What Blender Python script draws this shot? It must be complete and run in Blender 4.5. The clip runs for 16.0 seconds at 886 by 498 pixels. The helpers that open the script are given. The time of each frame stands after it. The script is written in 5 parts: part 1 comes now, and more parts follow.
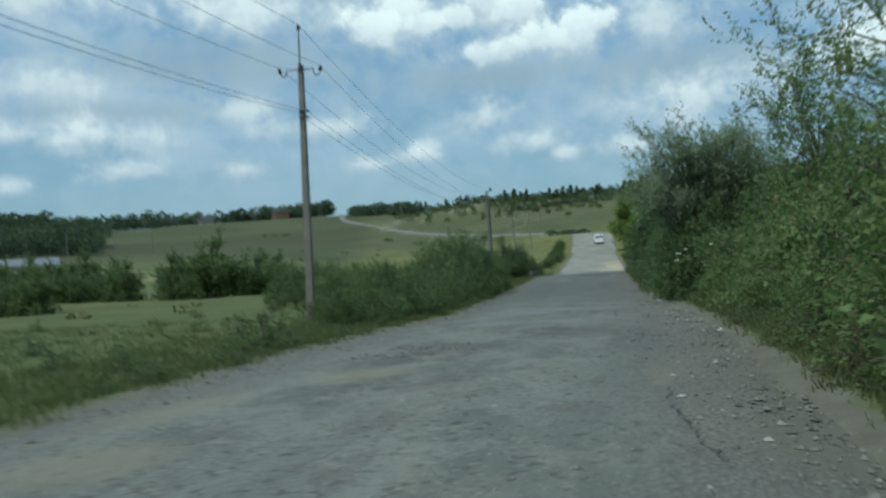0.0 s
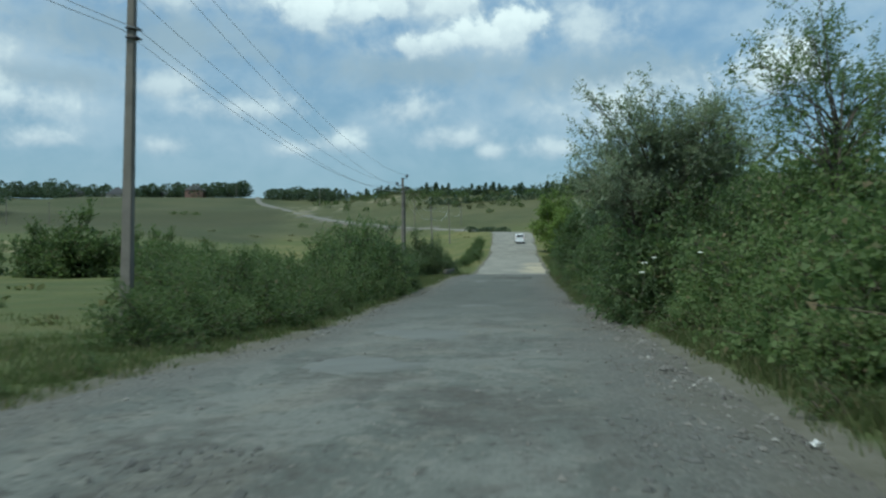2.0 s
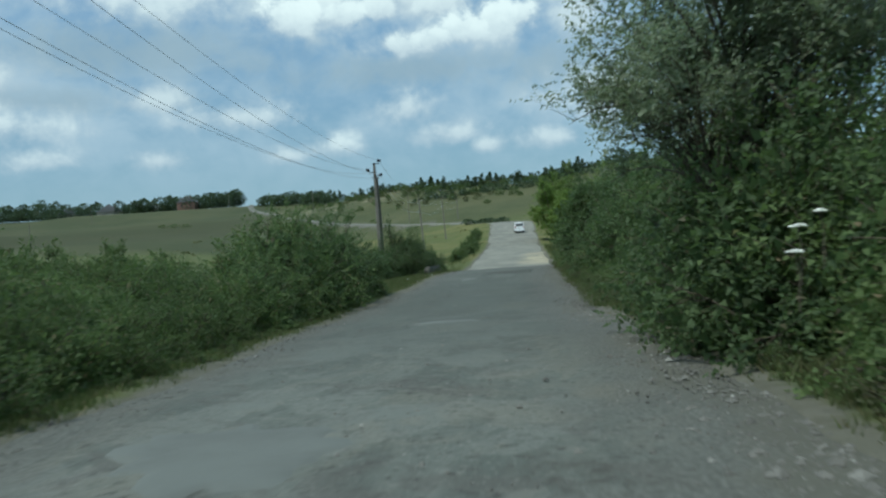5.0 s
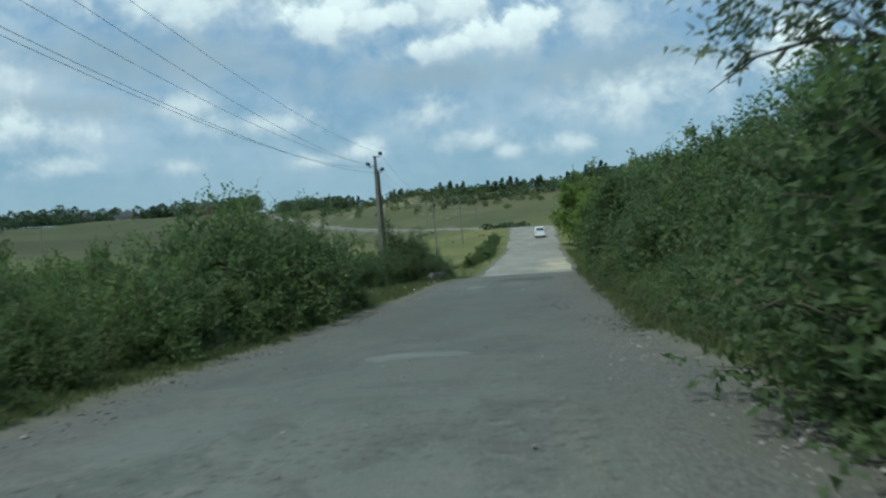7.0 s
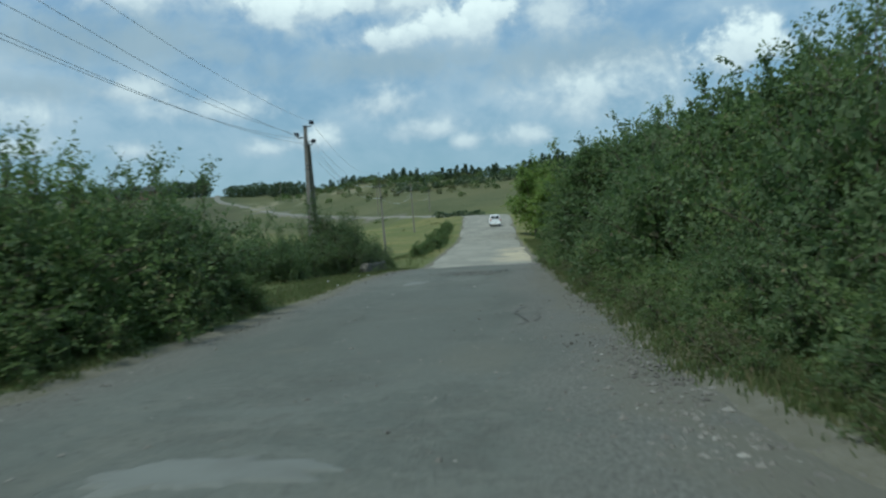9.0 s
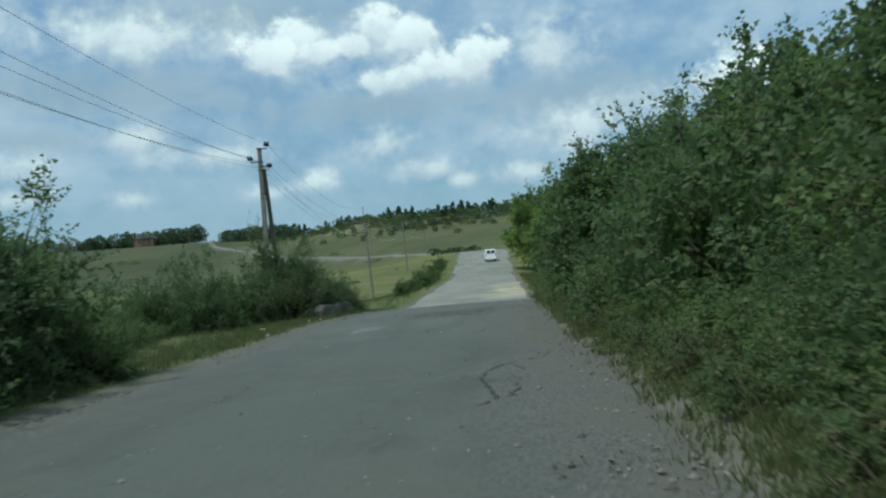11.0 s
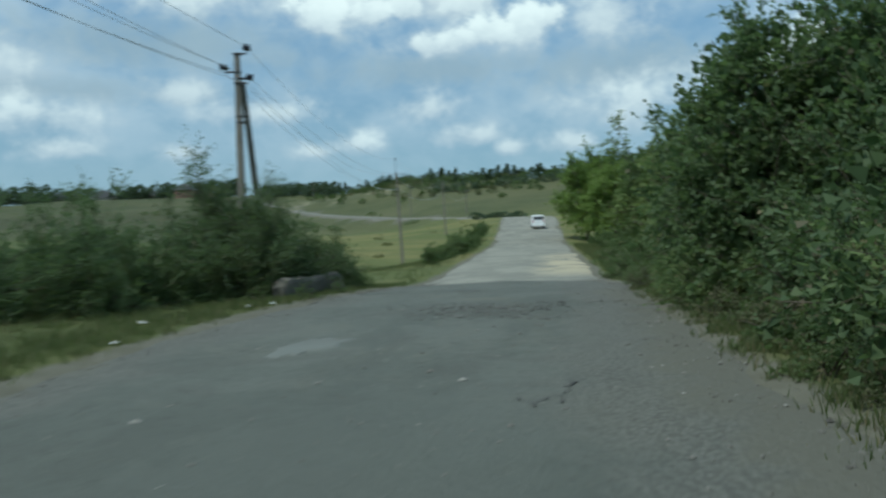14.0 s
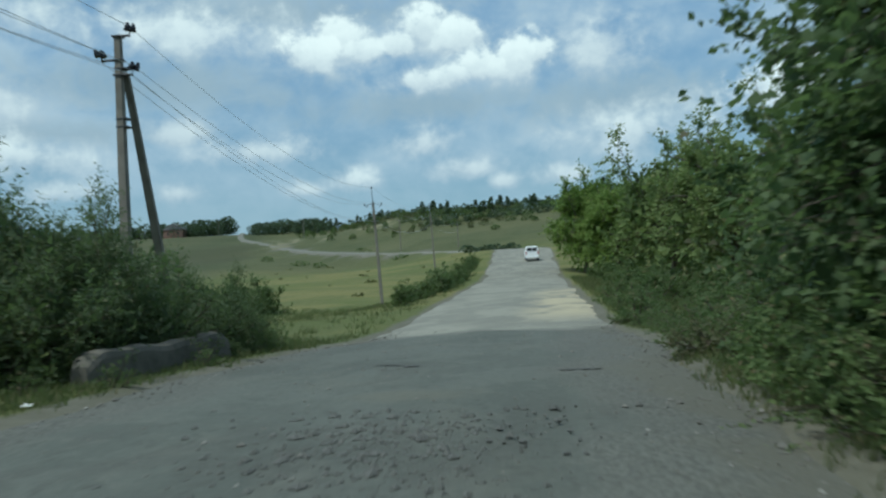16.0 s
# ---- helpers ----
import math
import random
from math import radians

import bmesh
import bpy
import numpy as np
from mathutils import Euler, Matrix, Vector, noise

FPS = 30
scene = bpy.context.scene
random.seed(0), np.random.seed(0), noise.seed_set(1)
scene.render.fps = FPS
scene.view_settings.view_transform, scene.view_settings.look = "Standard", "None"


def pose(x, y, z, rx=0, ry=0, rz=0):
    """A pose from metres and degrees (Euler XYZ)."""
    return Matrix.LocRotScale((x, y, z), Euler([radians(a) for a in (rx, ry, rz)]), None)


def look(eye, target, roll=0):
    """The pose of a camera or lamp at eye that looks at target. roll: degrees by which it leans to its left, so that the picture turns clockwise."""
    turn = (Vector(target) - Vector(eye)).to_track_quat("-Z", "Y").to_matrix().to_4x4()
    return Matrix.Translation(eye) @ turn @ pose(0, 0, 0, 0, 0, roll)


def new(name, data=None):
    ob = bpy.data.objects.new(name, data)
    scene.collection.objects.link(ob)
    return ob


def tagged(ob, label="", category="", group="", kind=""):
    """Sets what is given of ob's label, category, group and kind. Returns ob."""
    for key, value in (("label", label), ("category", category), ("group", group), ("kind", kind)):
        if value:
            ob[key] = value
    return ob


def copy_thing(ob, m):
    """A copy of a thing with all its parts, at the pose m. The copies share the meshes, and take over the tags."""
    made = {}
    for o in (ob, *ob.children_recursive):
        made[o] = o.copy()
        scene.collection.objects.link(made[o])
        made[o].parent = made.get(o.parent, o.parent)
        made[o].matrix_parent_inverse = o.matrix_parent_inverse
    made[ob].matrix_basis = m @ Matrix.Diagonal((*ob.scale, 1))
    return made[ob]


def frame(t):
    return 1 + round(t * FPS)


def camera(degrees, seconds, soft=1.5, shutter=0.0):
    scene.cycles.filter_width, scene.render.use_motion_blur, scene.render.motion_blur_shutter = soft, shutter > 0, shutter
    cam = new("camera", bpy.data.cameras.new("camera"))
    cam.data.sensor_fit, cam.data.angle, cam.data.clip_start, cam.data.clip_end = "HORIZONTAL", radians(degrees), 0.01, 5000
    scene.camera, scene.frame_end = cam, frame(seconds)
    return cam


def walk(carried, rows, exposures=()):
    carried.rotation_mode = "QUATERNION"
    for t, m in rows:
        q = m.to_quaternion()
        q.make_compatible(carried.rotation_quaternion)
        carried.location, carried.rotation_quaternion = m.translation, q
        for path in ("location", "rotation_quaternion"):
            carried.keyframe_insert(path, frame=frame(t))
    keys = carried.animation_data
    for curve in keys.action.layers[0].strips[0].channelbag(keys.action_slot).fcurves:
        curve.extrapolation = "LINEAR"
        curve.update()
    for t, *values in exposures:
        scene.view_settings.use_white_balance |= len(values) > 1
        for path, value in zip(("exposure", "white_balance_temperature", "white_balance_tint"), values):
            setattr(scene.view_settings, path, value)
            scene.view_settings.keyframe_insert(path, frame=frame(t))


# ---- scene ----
# ---- camera ----
cam = camera(54.0, 16.0, soft=2.3, shutter=0.7)
# seconds, eye, target, roll
PATH = [
    (0.0, (1.103, 0.305, 1.409), (-1.002, 10.08, 1.604), -3.6),
    (0.5, (0.859, 2.416, 1.433), (-0.966, 12.246, 1.278), -1.4),
    (1.0, (0.69, 4.742, 1.46), (-0.78, 14.632, 1.61), -2.4),
    (1.5, (0.547, 6.93, 1.474), (-0.748, 16.845, 1.534), -2.8),
    (2.0, (0.385, 9.228, 1.506), (-0.81, 19.158, 1.586), -0.1),
    (2.5, (0.374, 11.296, 1.513), (-0.636, 21.246, 1.597), -1.3),
    (3.0, (0.391, 13.522, 1.497), (-0.504, 23.477, 1.517), -2.6),
    (3.5, (0.404, 16.04, 1.45), (-0.441, 26.005, 1.49), -2.3),
    (4.0, (0.429, 18.153, 1.394), (-0.411, 28.113, 1.329), -4.9),
    (4.5, (0.442, 20.011, 1.353), (-0.678, 29.946, 1.158), -4.4),
    (5.0, (0.499, 22.121, 1.319), (-0.736, 32.041, 1.359), -4.0),
    (7.5, (0.264, 32.882, 1.02), (-1.226, 42.772, 1.155), -3.8),
    (8.0, (0.069, 35.284, 0.992), (-1.341, 45.184, 0.962), -4.0),
    (8.5, (-0.035, 37.476, 0.996), (-1.28, 47.396, 0.986), -3.4),
    (9.0, (-0.091, 39.81, 0.981), (-1.056, 49.765, 0.961), -3.1),
    (11.5, (0.407, 49.702, 0.697), (-0.678, 59.627, 1.187), -5.7),
    (12.0, (0.306, 51.949, 0.703), (-1.439, 61.794, 0.958), -6.4),
    (12.5, (-0.075, 54.514, 0.712), (-2.18, 64.279, 1.092), -8.4),
    (13.0, (-0.613, 57.074, 0.764), (-3.053, 66.769, 1.135), -3.5),
    (13.5, (-0.898, 59.299, 0.788), (-3.118, 69.044, 1.108), -1.9),
    (14.0, (-0.86, 61.317, 0.849), (-2.305, 71.212, 0.909), -2.0),
    (14.5, (-0.722, 63.447, 0.854), (-1.627, 73.402, 1.094), -4.0),
    (15.0, (-0.708, 65.771, 0.86), (-1.503, 75.726, 1.305), -4.0),
    (15.5, (-0.803, 68.104, 0.924), (-1.918, 78.024, 1.469), -3.4),
    (16.0, (-0.88, 70.461, 1.024), (-2.265, 80.35, 1.479), -3.3),
]
EXPOSURES = [(0.0, 0.0, 5950, -4.0), (16.0, 0.0, 5950, -4.0)]
walk(cam, [(t, look(eye, aim, roll)) for t, eye, aim, roll in PATH], EXPOSURES)

# ---- world and sun ----
SUN_AZ, SUN_EL = radians(-140.0), radians(59.0)  # clockwise from +y, height

world = bpy.data.worlds.new("sky")
scene.world = world
world.use_nodes = True


class Nodes:
    """Short hand for building a node tree."""

    def __init__(self, tree):
        self.tree = tree
        tree.nodes.clear()

    def add(self, kind):
        return self.tree.nodes.new(kind)

    def link(self, a, b):
        self.tree.links.new(a, b)

    def set(self, socket, value):
        if isinstance(value, bpy.types.NodeSocket):
            self.link(value, socket)
        else:
            socket.default_value = value

    def math(self, op, a, b=0.0, c=0.0, clamp=False):
        n = self.add("ShaderNodeMath")
        n.operation, n.use_clamp = op, clamp
        for socket, value in zip(n.inputs, (a, b, c)):
            self.set(socket, value)
        return n.outputs[0]

    def vmath(self, op, a, b=(0, 0, 0)):
        n = self.add("ShaderNodeVectorMath")
        n.operation = op
        self.set(n.inputs[0], a)
        self.set(n.inputs[1], b)
        return n.outputs["Value"] if op in ("LENGTH", "DOT_PRODUCT") else n.outputs[0]

    def step(self, value, low, high, to_low=0.0, to_high=1.0, smooth=True):
        n = self.add("ShaderNodeMapRange")
        n.interpolation_type, n.clamp = "SMOOTHSTEP" if smooth else "LINEAR", True
        for socket, v in zip(n.inputs, (value, low, high, to_low, to_high)):
            self.set(socket, v)
        return n.outputs[0]

    def noise(self, vector, scale, detail=4.0, rough=0.55, distort=0.0):
        n = self.add("ShaderNodeTexNoise")
        self.set(n.inputs["Vector"], vector)
        n.inputs["Scale"].default_value, n.inputs["Detail"].default_value = scale, detail
        n.inputs["Roughness"].default_value, n.inputs["Distortion"].default_value = rough, distort
        return n.outputs["Fac"]

    def mix(self, fac, a, b, blend="MIX"):
        n = self.add("ShaderNodeMix")
        n.data_type, n.blend_type = "RGBA", blend
        self.set(n.inputs[0], fac)
        for socket, v in ((n.inputs[6], a), (n.inputs[7], b)):
            self.set(socket, v if isinstance(v, bpy.types.NodeSocket) or len(v) == 4 else (*v, 1.0))
        return n.outputs[2]


def build_sky():
    n = Nodes(world.node_tree)
    sky = n.add("ShaderNodeTexSky")
    sky.sky_type, sky.sun_disc, sky.sun_elevation, sky.sun_rotation = "NISHITA", False, SUN_EL, SUN_AZ
    sky.air_density, sky.dust_density, sky.ozone_density = 1.2, 0.6, 2.0
    ray = n.add("ShaderNodeTexCoord").outputs["Generated"]
    xyz = n.add("ShaderNodeSeparateXYZ")
    n.link(ray, xyz.inputs[0])
    deg = 180 / math.pi
    az = n.math("MULTIPLY", n.math("ARCTAN2", xyz.outputs[0], xyz.outputs[1]), deg)
    el = n.math("MULTIPLY", n.math("ARCSINE", xyz.outputs[2]), deg)
    flat = n.add("ShaderNodeCombineXYZ")
    n.link(az, flat.inputs[0])
    n.link(n.math("MULTIPLY", el, 1.12), flat.inputs[1])
    puff = n.noise(flat.outputs[0], 0.36, 5.0, 0.55, 0.3)
    fine = n.noise(flat.outputs[0], 1.1, 5.0, 0.6, 0.1)
    wide = n.noise(n.vmath("MULTIPLY", flat.outputs[0], (0.55, 1.0, 1.0)), 0.13, 5.0, 0.55, 0.4)
    ragged = n.math("ADD", n.math("MULTIPLY", n.math("SUBTRACT", puff, 0.5), 2.2), n.math("MULTIPLY", n.math("SUBTRACT", fine, 0.5), 1.0))

    def heap(clouds, low, high, rag=1.0):
        """Where the listed clouds are thick, and how high in each one a place lies."""
        thick, lit = None, None
        for a, e, w, h, b in clouds:
            u = n.math("DIVIDE", n.math("SUBTRACT", az, a), w)
            v = n.math("DIVIDE", n.math("SUBTRACT", el, e), h)
            below = n.math("MULTIPLY", n.math("MINIMUM", v, 0.0), n.math("MINIMUM", v, 0.0))
            far = n.math("SQRT", n.math("ADD", n.math("MULTIPLY", u, u), n.math("ADD", n.math("MULTIPLY", v, v), n.math("MULTIPLY", below, 0.7))))
            d = n.step(n.math("ADD", n.math("SUBTRACT", 1.0, far), n.math("MULTIPLY", ragged, rag)), low, high)
            top = n.math("MULTIPLY", d, n.step(n.math("ADD", v, n.math("MULTIPLY", ragged, 0.7)), -0.8, 0.7, 0.25 * b, b))
            thick = d if thick is None else n.math("MAXIMUM", thick, d)
            lit = top if lit is None else n.math("MAXIMUM", lit, top)
        return thick, lit

    # high thin cloud over the blue, thinner towards the horizon
    thin = n.step(n.math("ADD", wide, n.math("MULTIPLY", n.math("SUBTRACT", puff, 0.5), 0.55)), 0.30, 0.68)
    thin = n.math("MULTIPLY", thin, n.step(el, 3.0, 11.0, 0.25, 1.0))
    base = n.mix(1.0, sky.outputs[0], SKY_TINT, "MULTIPLY")
    base = n.mix(0.78, base, n.mix(n.step(el, 2.0, 18.0), HAZE_LOW, HAZE_HIGH))
    colour = n.mix(n.math("MULTIPLY", thin, 0.8), base, VEIL)
    shade, _ = heap(GREY_CLOUDS, -0.5, 1.0)
    colour = n.mix(n.math("MULTIPLY", shade, 0.75), colour, CLOUD_GREY)
    thick, lit = heap(CLOUDS, -0.35, 1.0)
    cloud = n.mix(lit, CLOUD_SHADE, CLOUD_LIT)
    colour = n.mix(n.math("MULTIPLY", thick, 0.9), colour, cloud)
    thick, lit = heap([(a, e, w * 1.18, h * 1.22, b) for a, e, w, h, b in BIG_CLOUDS], -0.16, 0.52, 0.95)
    cloud = n.mix(lit, CLOUD_SHADE, CLOUD_LIT)
    colour = n.mix(n.math("MULTIPLY", thick, 0.95), colour, cloud)
    ground = n.mix(n.step(el, -3.0, 0.0), (2.0, 2.2, 1.8), colour)
    back = n.add("ShaderNodeBackground")
    back.inputs["Strength"].default_value = 0.1
    n.link(ground, back.inputs["Color"])
    n.link(back.outputs[0], n.add("ShaderNodeOutputWorld").inputs["Surface"])


# clouds: bearing, height, half widths (degrees), brightness
BIG_CLOUDS = [
    (-15.8, 15.7, 1.9, 1.4, 1.0), (-14.0, 16.4, 2.0, 1.7, 1.0), (-12.5, 15.6, 1.3, 1.0, 0.9), (-8.4, 16.9, 1.9, 1.4, 1.0), (-6.4, 16.4, 1.7, 1.3, 1.0), (-10.2, 16.0, 1.2, 0.9, 0.9),
    (-4.6, 14.2, 1.9, 1.2, 0.95), (-2.3, 14.6, 1.9, 1.5, 1.0), (-0.8, 14.7, 1.2, 1.3, 0.95), (-6.6, 13.8, 1.6, 0.8, 0.85), (-9.0, 13.6, 1.7, 0.8, 0.8), (14.0, 11.2, 3.0, 1.6, 0.95),
]
CLOUDS = [
    (-15.0, 15.6, 4.2, 2.0, 0.7), (-7.6, 16.2, 4.4, 1.8, 0.7), (-4.0, 13.9, 5.0, 1.5, 0.7), (-9.0, 13.6, 3.6, 1.2, 0.6), (-33.4, 9.2, 4.4, 1.6, 0.6), (-36.0, 12.2, 4.6, 1.8, 0.5), (-31.7, 7.1, 2.8, 0.9, 0.5), (-25.2, 10.6, 2.6, 1.1, 0.45),
    (-20.0, 9.4, 4.6, 1.1, 0.5), (-13.8, 7.4, 2.2, 1.0, 0.7), (-34.2, 9.4, 2.0, 1.2, 0.7), (-16.8, 6.9, 1.7, 0.75, 0.55), (-8.8, 9.6, 2.2, 1.5, 0.5),
    (-6.3, 7.7, 2.8, 1.0, 0.45), (-3.7, 6.9, 1.3, 0.7, 0.5), (-38.5, 9.4, 2.2, 1.0, 0.6), (5.0, 9.4, 6.0, 2.2, 0.65), (-24.8, 6.9, 1.8, 0.75, 0.4),
    (-24.5, 16.8, 8.5, 2.0, 0.8), (-36.0, 17.2, 6.0, 1.7, 0.6), (3.0, 14.8, 3.2, 2.6, 0.55), (-40.5, 6.2, 3.0, 0.8, 0.5), (0.3, 7.0, 2.2, 0.9, 0.5),
]
GREY_CLOUDS = [(-26.0, 13.4, 11.0, 1.9, 1.0), (-8.0, 12.0, 8.5, 1.5, 1.0), (-18.0, 18.0, 12.0, 1.4, 1.0), (3.0, 11.5, 7.0, 2.0, 1.0), (-32.0, 10.6, 9.0, 1.0, 1.0)]
SKY_TINT = (0.79, 0.95, 1.03)
HAZE_LOW, HAZE_HIGH = (2.7, 3.9, 4.9), (2.45, 3.8, 5.6)
VEIL = (4.8, 5.8, 6.8)
CLOUD_GREY = (3.3, 4.2, 5.0)
CLOUD_SHADE, CLOUD_LIT = (4.9, 5.6, 6.4), (9.0, 9.6, 9.6)
build_sky()

sun = new("sun", bpy.data.lights.new("sun", "SUN"))
sun.data.energy, sun.data.angle, sun.data.color = 3.0, radians(8), (1.0, 0.96, 0.9)
sun.matrix_world = look((0, 0, 60), Vector((0, 0, 60)) - Vector((math.sin(SUN_AZ) * math.cos(SUN_EL), math.cos(SUN_AZ) * math.cos(SUN_EL), math.sin(SUN_EL))))


# ---- materials ----
def material(name):
    m = bpy.data.materials.new(name)
    m.use_nodes = True
    n = Nodes(m.node_tree)
    shader = n.add("ShaderNodeBsdfPrincipled")
    out = n.add("ShaderNodeOutputMaterial")
    n.link(shader.outputs[0], out.inputs["Surface"])
    return m, n, shader, out


def bump(n, shader, height, strength, distance):
    b = n.add("ShaderNodeBump")
    b.inputs["Strength"].default_value, b.inputs["Distance"].default_value = strength, distance
    n.link(height, b.inputs["Height"])
    n.link(b.outputs[0], shader.inputs["Normal"])


def place(n):
    return n.add("ShaderNodeNewGeometry").outputs["Position"]


def stretched(n, v, sx, sy, sz=1.0):
    return n.vmath("MULTIPLY", v, (sx, sy, sz))


def plain(name, colour, rough=0.6, metal=0.0, vary=0.2, scale=6.0, dark=(0.05, 0.05, 0.05), relief=0.0):
    """A surface with soft stains and fine grain."""
    m, n, s, _ = material(name)
    p = n.add("ShaderNodeTexCoord").outputs["Object"]
    stain = n.step(n.noise(p, scale, 5.0, 0.6), 0.35, 0.75, 0.0, vary)
    grain = n.noise(p, scale * 14, 3.0, 0.6)
    c = n.mix(stain, colour, dark)
    c = n.mix(n.math("MULTIPLY", grain, 0.25 * vary), c, tuple(min(1.0, v * 1.6) for v in colour))
    n.link(c, s.inputs["Base Color"])
    s.inputs["Roughness"].default_value, s.inputs["Metallic"].default_value = rough, metal
    if relief:
        bump(n, s, grain, 0.6, relief)
    return m


def leaf_material(name, dark, light, dry=(0.16, 0.13, 0.05), dry_share=0.06, rough=0.6, through_light=0.5):
    """Leaves that differ one from another, some of them dry, and let some light through."""
    m, n, s, out = material(name)
    g = n.add("ShaderNodeNewGeometry")
    each = g.outputs["Random Per Island"]
    whole = n.add("ShaderNodeObjectInfo").outputs["Random"]
    patch = n.noise(g.outputs["Position"], 1.1, 3.0)
    f = n.math("ADD", n.math("MULTIPLY", each, 0.28), n.math("ADD", n.math("MULTIPLY", n.step(patch, 0.32, 0.68), 0.4), n.math("MULTIPLY", whole, 0.25)))
    c = n.mix(f, dark, light)
    again = n.math("FRACT", n.math("MULTIPLY", each, 37.3))
    c = n.mix(n.step(again, 1.0 - dry_share, 1.0 - dry_share * 0.6), c, dry)
    n.link(c, s.inputs["Base Color"])
    s.inputs["Roughness"].default_value = rough
    s.inputs["Specular IOR Level"].default_value = 0.2
    t = n.add("ShaderNodeBsdfTranslucent")
    n.link(n.mix(0.5, c, (0.12, 0.2, 0.045)), t.inputs["Color"])
    mixer = n.add("ShaderNodeMixShader")
    mixer.inputs[0].default_value = through_light
    n.link(s.outputs[0], mixer.inputs[1])
    n.link(t.outputs[0], mixer.inputs[2])
    n.link(mixer.outputs[0], out.inputs["Surface"])
    return m


def ground_material():
    """Meadow: grass of several greens, straw-coloured stretches, darker ploughed and mown strips far off, bare earth beside the road."""
    m, n, s, _ = material("meadow_grass")
    p = place(n)
    big = n.noise(p, 0.012, 4.0, 0.55)
    mid = n.noise(p, 0.12, 5.0, 0.6)
    low = n.noise(stretched(n, p, 1, 1, 0.3), 1.6, 5.0, 0.65)
    fine = n.noise(p, 14.0, 4.0, 0.7)
    green = n.mix(n.step(mid, 0.3, 0.7), (0.052, 0.076, 0.027), (0.094, 0.114, 0.041))
    dull = n.noise(stretched(n, p, 0.6, 1.0), 0.45, 5.0, 0.65, 0.6)
    green = n.mix(n.math("MULTIPLY", n.step(dull, 0.45, 0.66), 0.6), green, (0.092, 0.084, 0.038))
    green = n.mix(n.math("MULTIPLY", n.step(dull, 0.46, 0.30), 0.5), green, (0.036, 0.056, 0.020))
    straw = n.mix(n.step(low, 0.3, 0.7), (0.15, 0.135, 0.055), (0.11, 0.12, 0.04))
    c = n.mix(n.step(n.math("ADD", big, n.math("MULTIPLY", mid, 0.35)), 0.62, 0.8), green, straw)
    # rough pasture beyond the bridge, darker olive hill to its left, pale stubble patches
    xyz = n.add("ShaderNodeSeparateXYZ")
    n.link(p, xyz.inputs[0])
    along = n.math("ADD", n.math("MULTIPLY", xyz.outputs[0], 0.010), n.math("MULTIPLY", xyz.outputs[1], 0.016))
    band = n.math("ADD", along, n.math("MULTIPLY", big, 0.9))
    strip = n.step(n.math("SINE", n.math("MULTIPLY", band, 5.0)), -0.2, 0.7)
    hillside = n.mix(n.math("MULTIPLY", strip, 0.5), (0.038, 0.046, 0.026), (0.060, 0.068, 0.034))
    pasture = n.mix(n.step(n.noise(stretched(n, p, 0.6, 1.0), 0.055, 5.0, 0.6, 0.5), 0.40, 0.62), (0.092, 0.111, 0.034), (0.170, 0.154, 0.058))
    pasture = n.mix(n.math("MULTIPLY", n.step(mid, 0.45, 0.65), 0.55), pasture, (0.060, 0.084, 0.030))
    pasture = n.mix(n.math("MULTIPLY", n.step(n.noise(stretched(n, p, 0.5, 1.2), 0.35, 4.0, 0.65), 0.5, 0.68), 0.5), pasture, (0.165, 0.150, 0.064))
    leftward = n.math("ADD", xyz.outputs[0], n.math("ADD", n.math("MULTIPLY", xyz.outputs[1], 0.30), n.math("MULTIPLY", big, 20.0)))
    pasture = n.mix(n.step(n.math("ADD", xyz.outputs[1], n.math("MULTIPLY", mid, 40.0)), 262.0, 305.0, 0.0, 0.8), pasture, n.mix(n.step(mid, 0.35, 0.6), (0.052, 0.062, 0.034), (0.100, 0.098, 0.050)))
    patchy = n.noise(stretched(n, p, 0.7, 1.0), 0.030, 6.0, 0.65, 0.6)
    tone = n.mix(n.step(patchy, 0.40, 0.62), (0.038, 0.050, 0.026), (0.086, 0.084, 0.046))
    hillside = n.mix(0.6, hillside, tone)
    pasture = n.mix(n.step(xyz.outputs[1], 240.0, 300.0, 0.0, 0.55), pasture, tone)
    away = n.math("ADD", n.vmath("LENGTH", n.vmath("MULTIPLY", p, (1.0, 1.0, 0.0))), n.math("MULTIPLY", n.math("SUBTRACT", big, 0.5), 110.0))
    hillside = n.mix(n.step(away, 262.0, 236.0, 0.0, 0.75), hillside, n.mix(n.step(mid, 0.35, 0.65), (0.080, 0.104, 0.036), (0.112, 0.128, 0.046)))
    hillside = n.mix(n.math("MULTIPLY", n.step(away, 330.0, 345.0), n.step(away, 452.0, 425.0, 0.0, 0.6)), hillside, (0.040, 0.040, 0.025))
    bare = n.math("MULTIPLY", n.step(n.noise(stretched(n, p, 1.0, 0.6), 0.09, 4.0, 0.6, 0.4), 0.52, 0.60), n.math("MULTIPLY", n.step(away, 385.0, 410.0), n.step(away, 500.0, 470.0)))
    pasture = n.mix(n.math("MULTIPLY", bare, 0.7), pasture, (0.255, 0.230, 0.160))
    field = n.mix(n.step(leftward, 0.0, 14.0), hillside, pasture)
    c = n.mix(n.step(n.math("ADD", xyz.outputs[1], n.math("MULTIPLY", big, 30.0)), 105.0, 130.0), c, field)
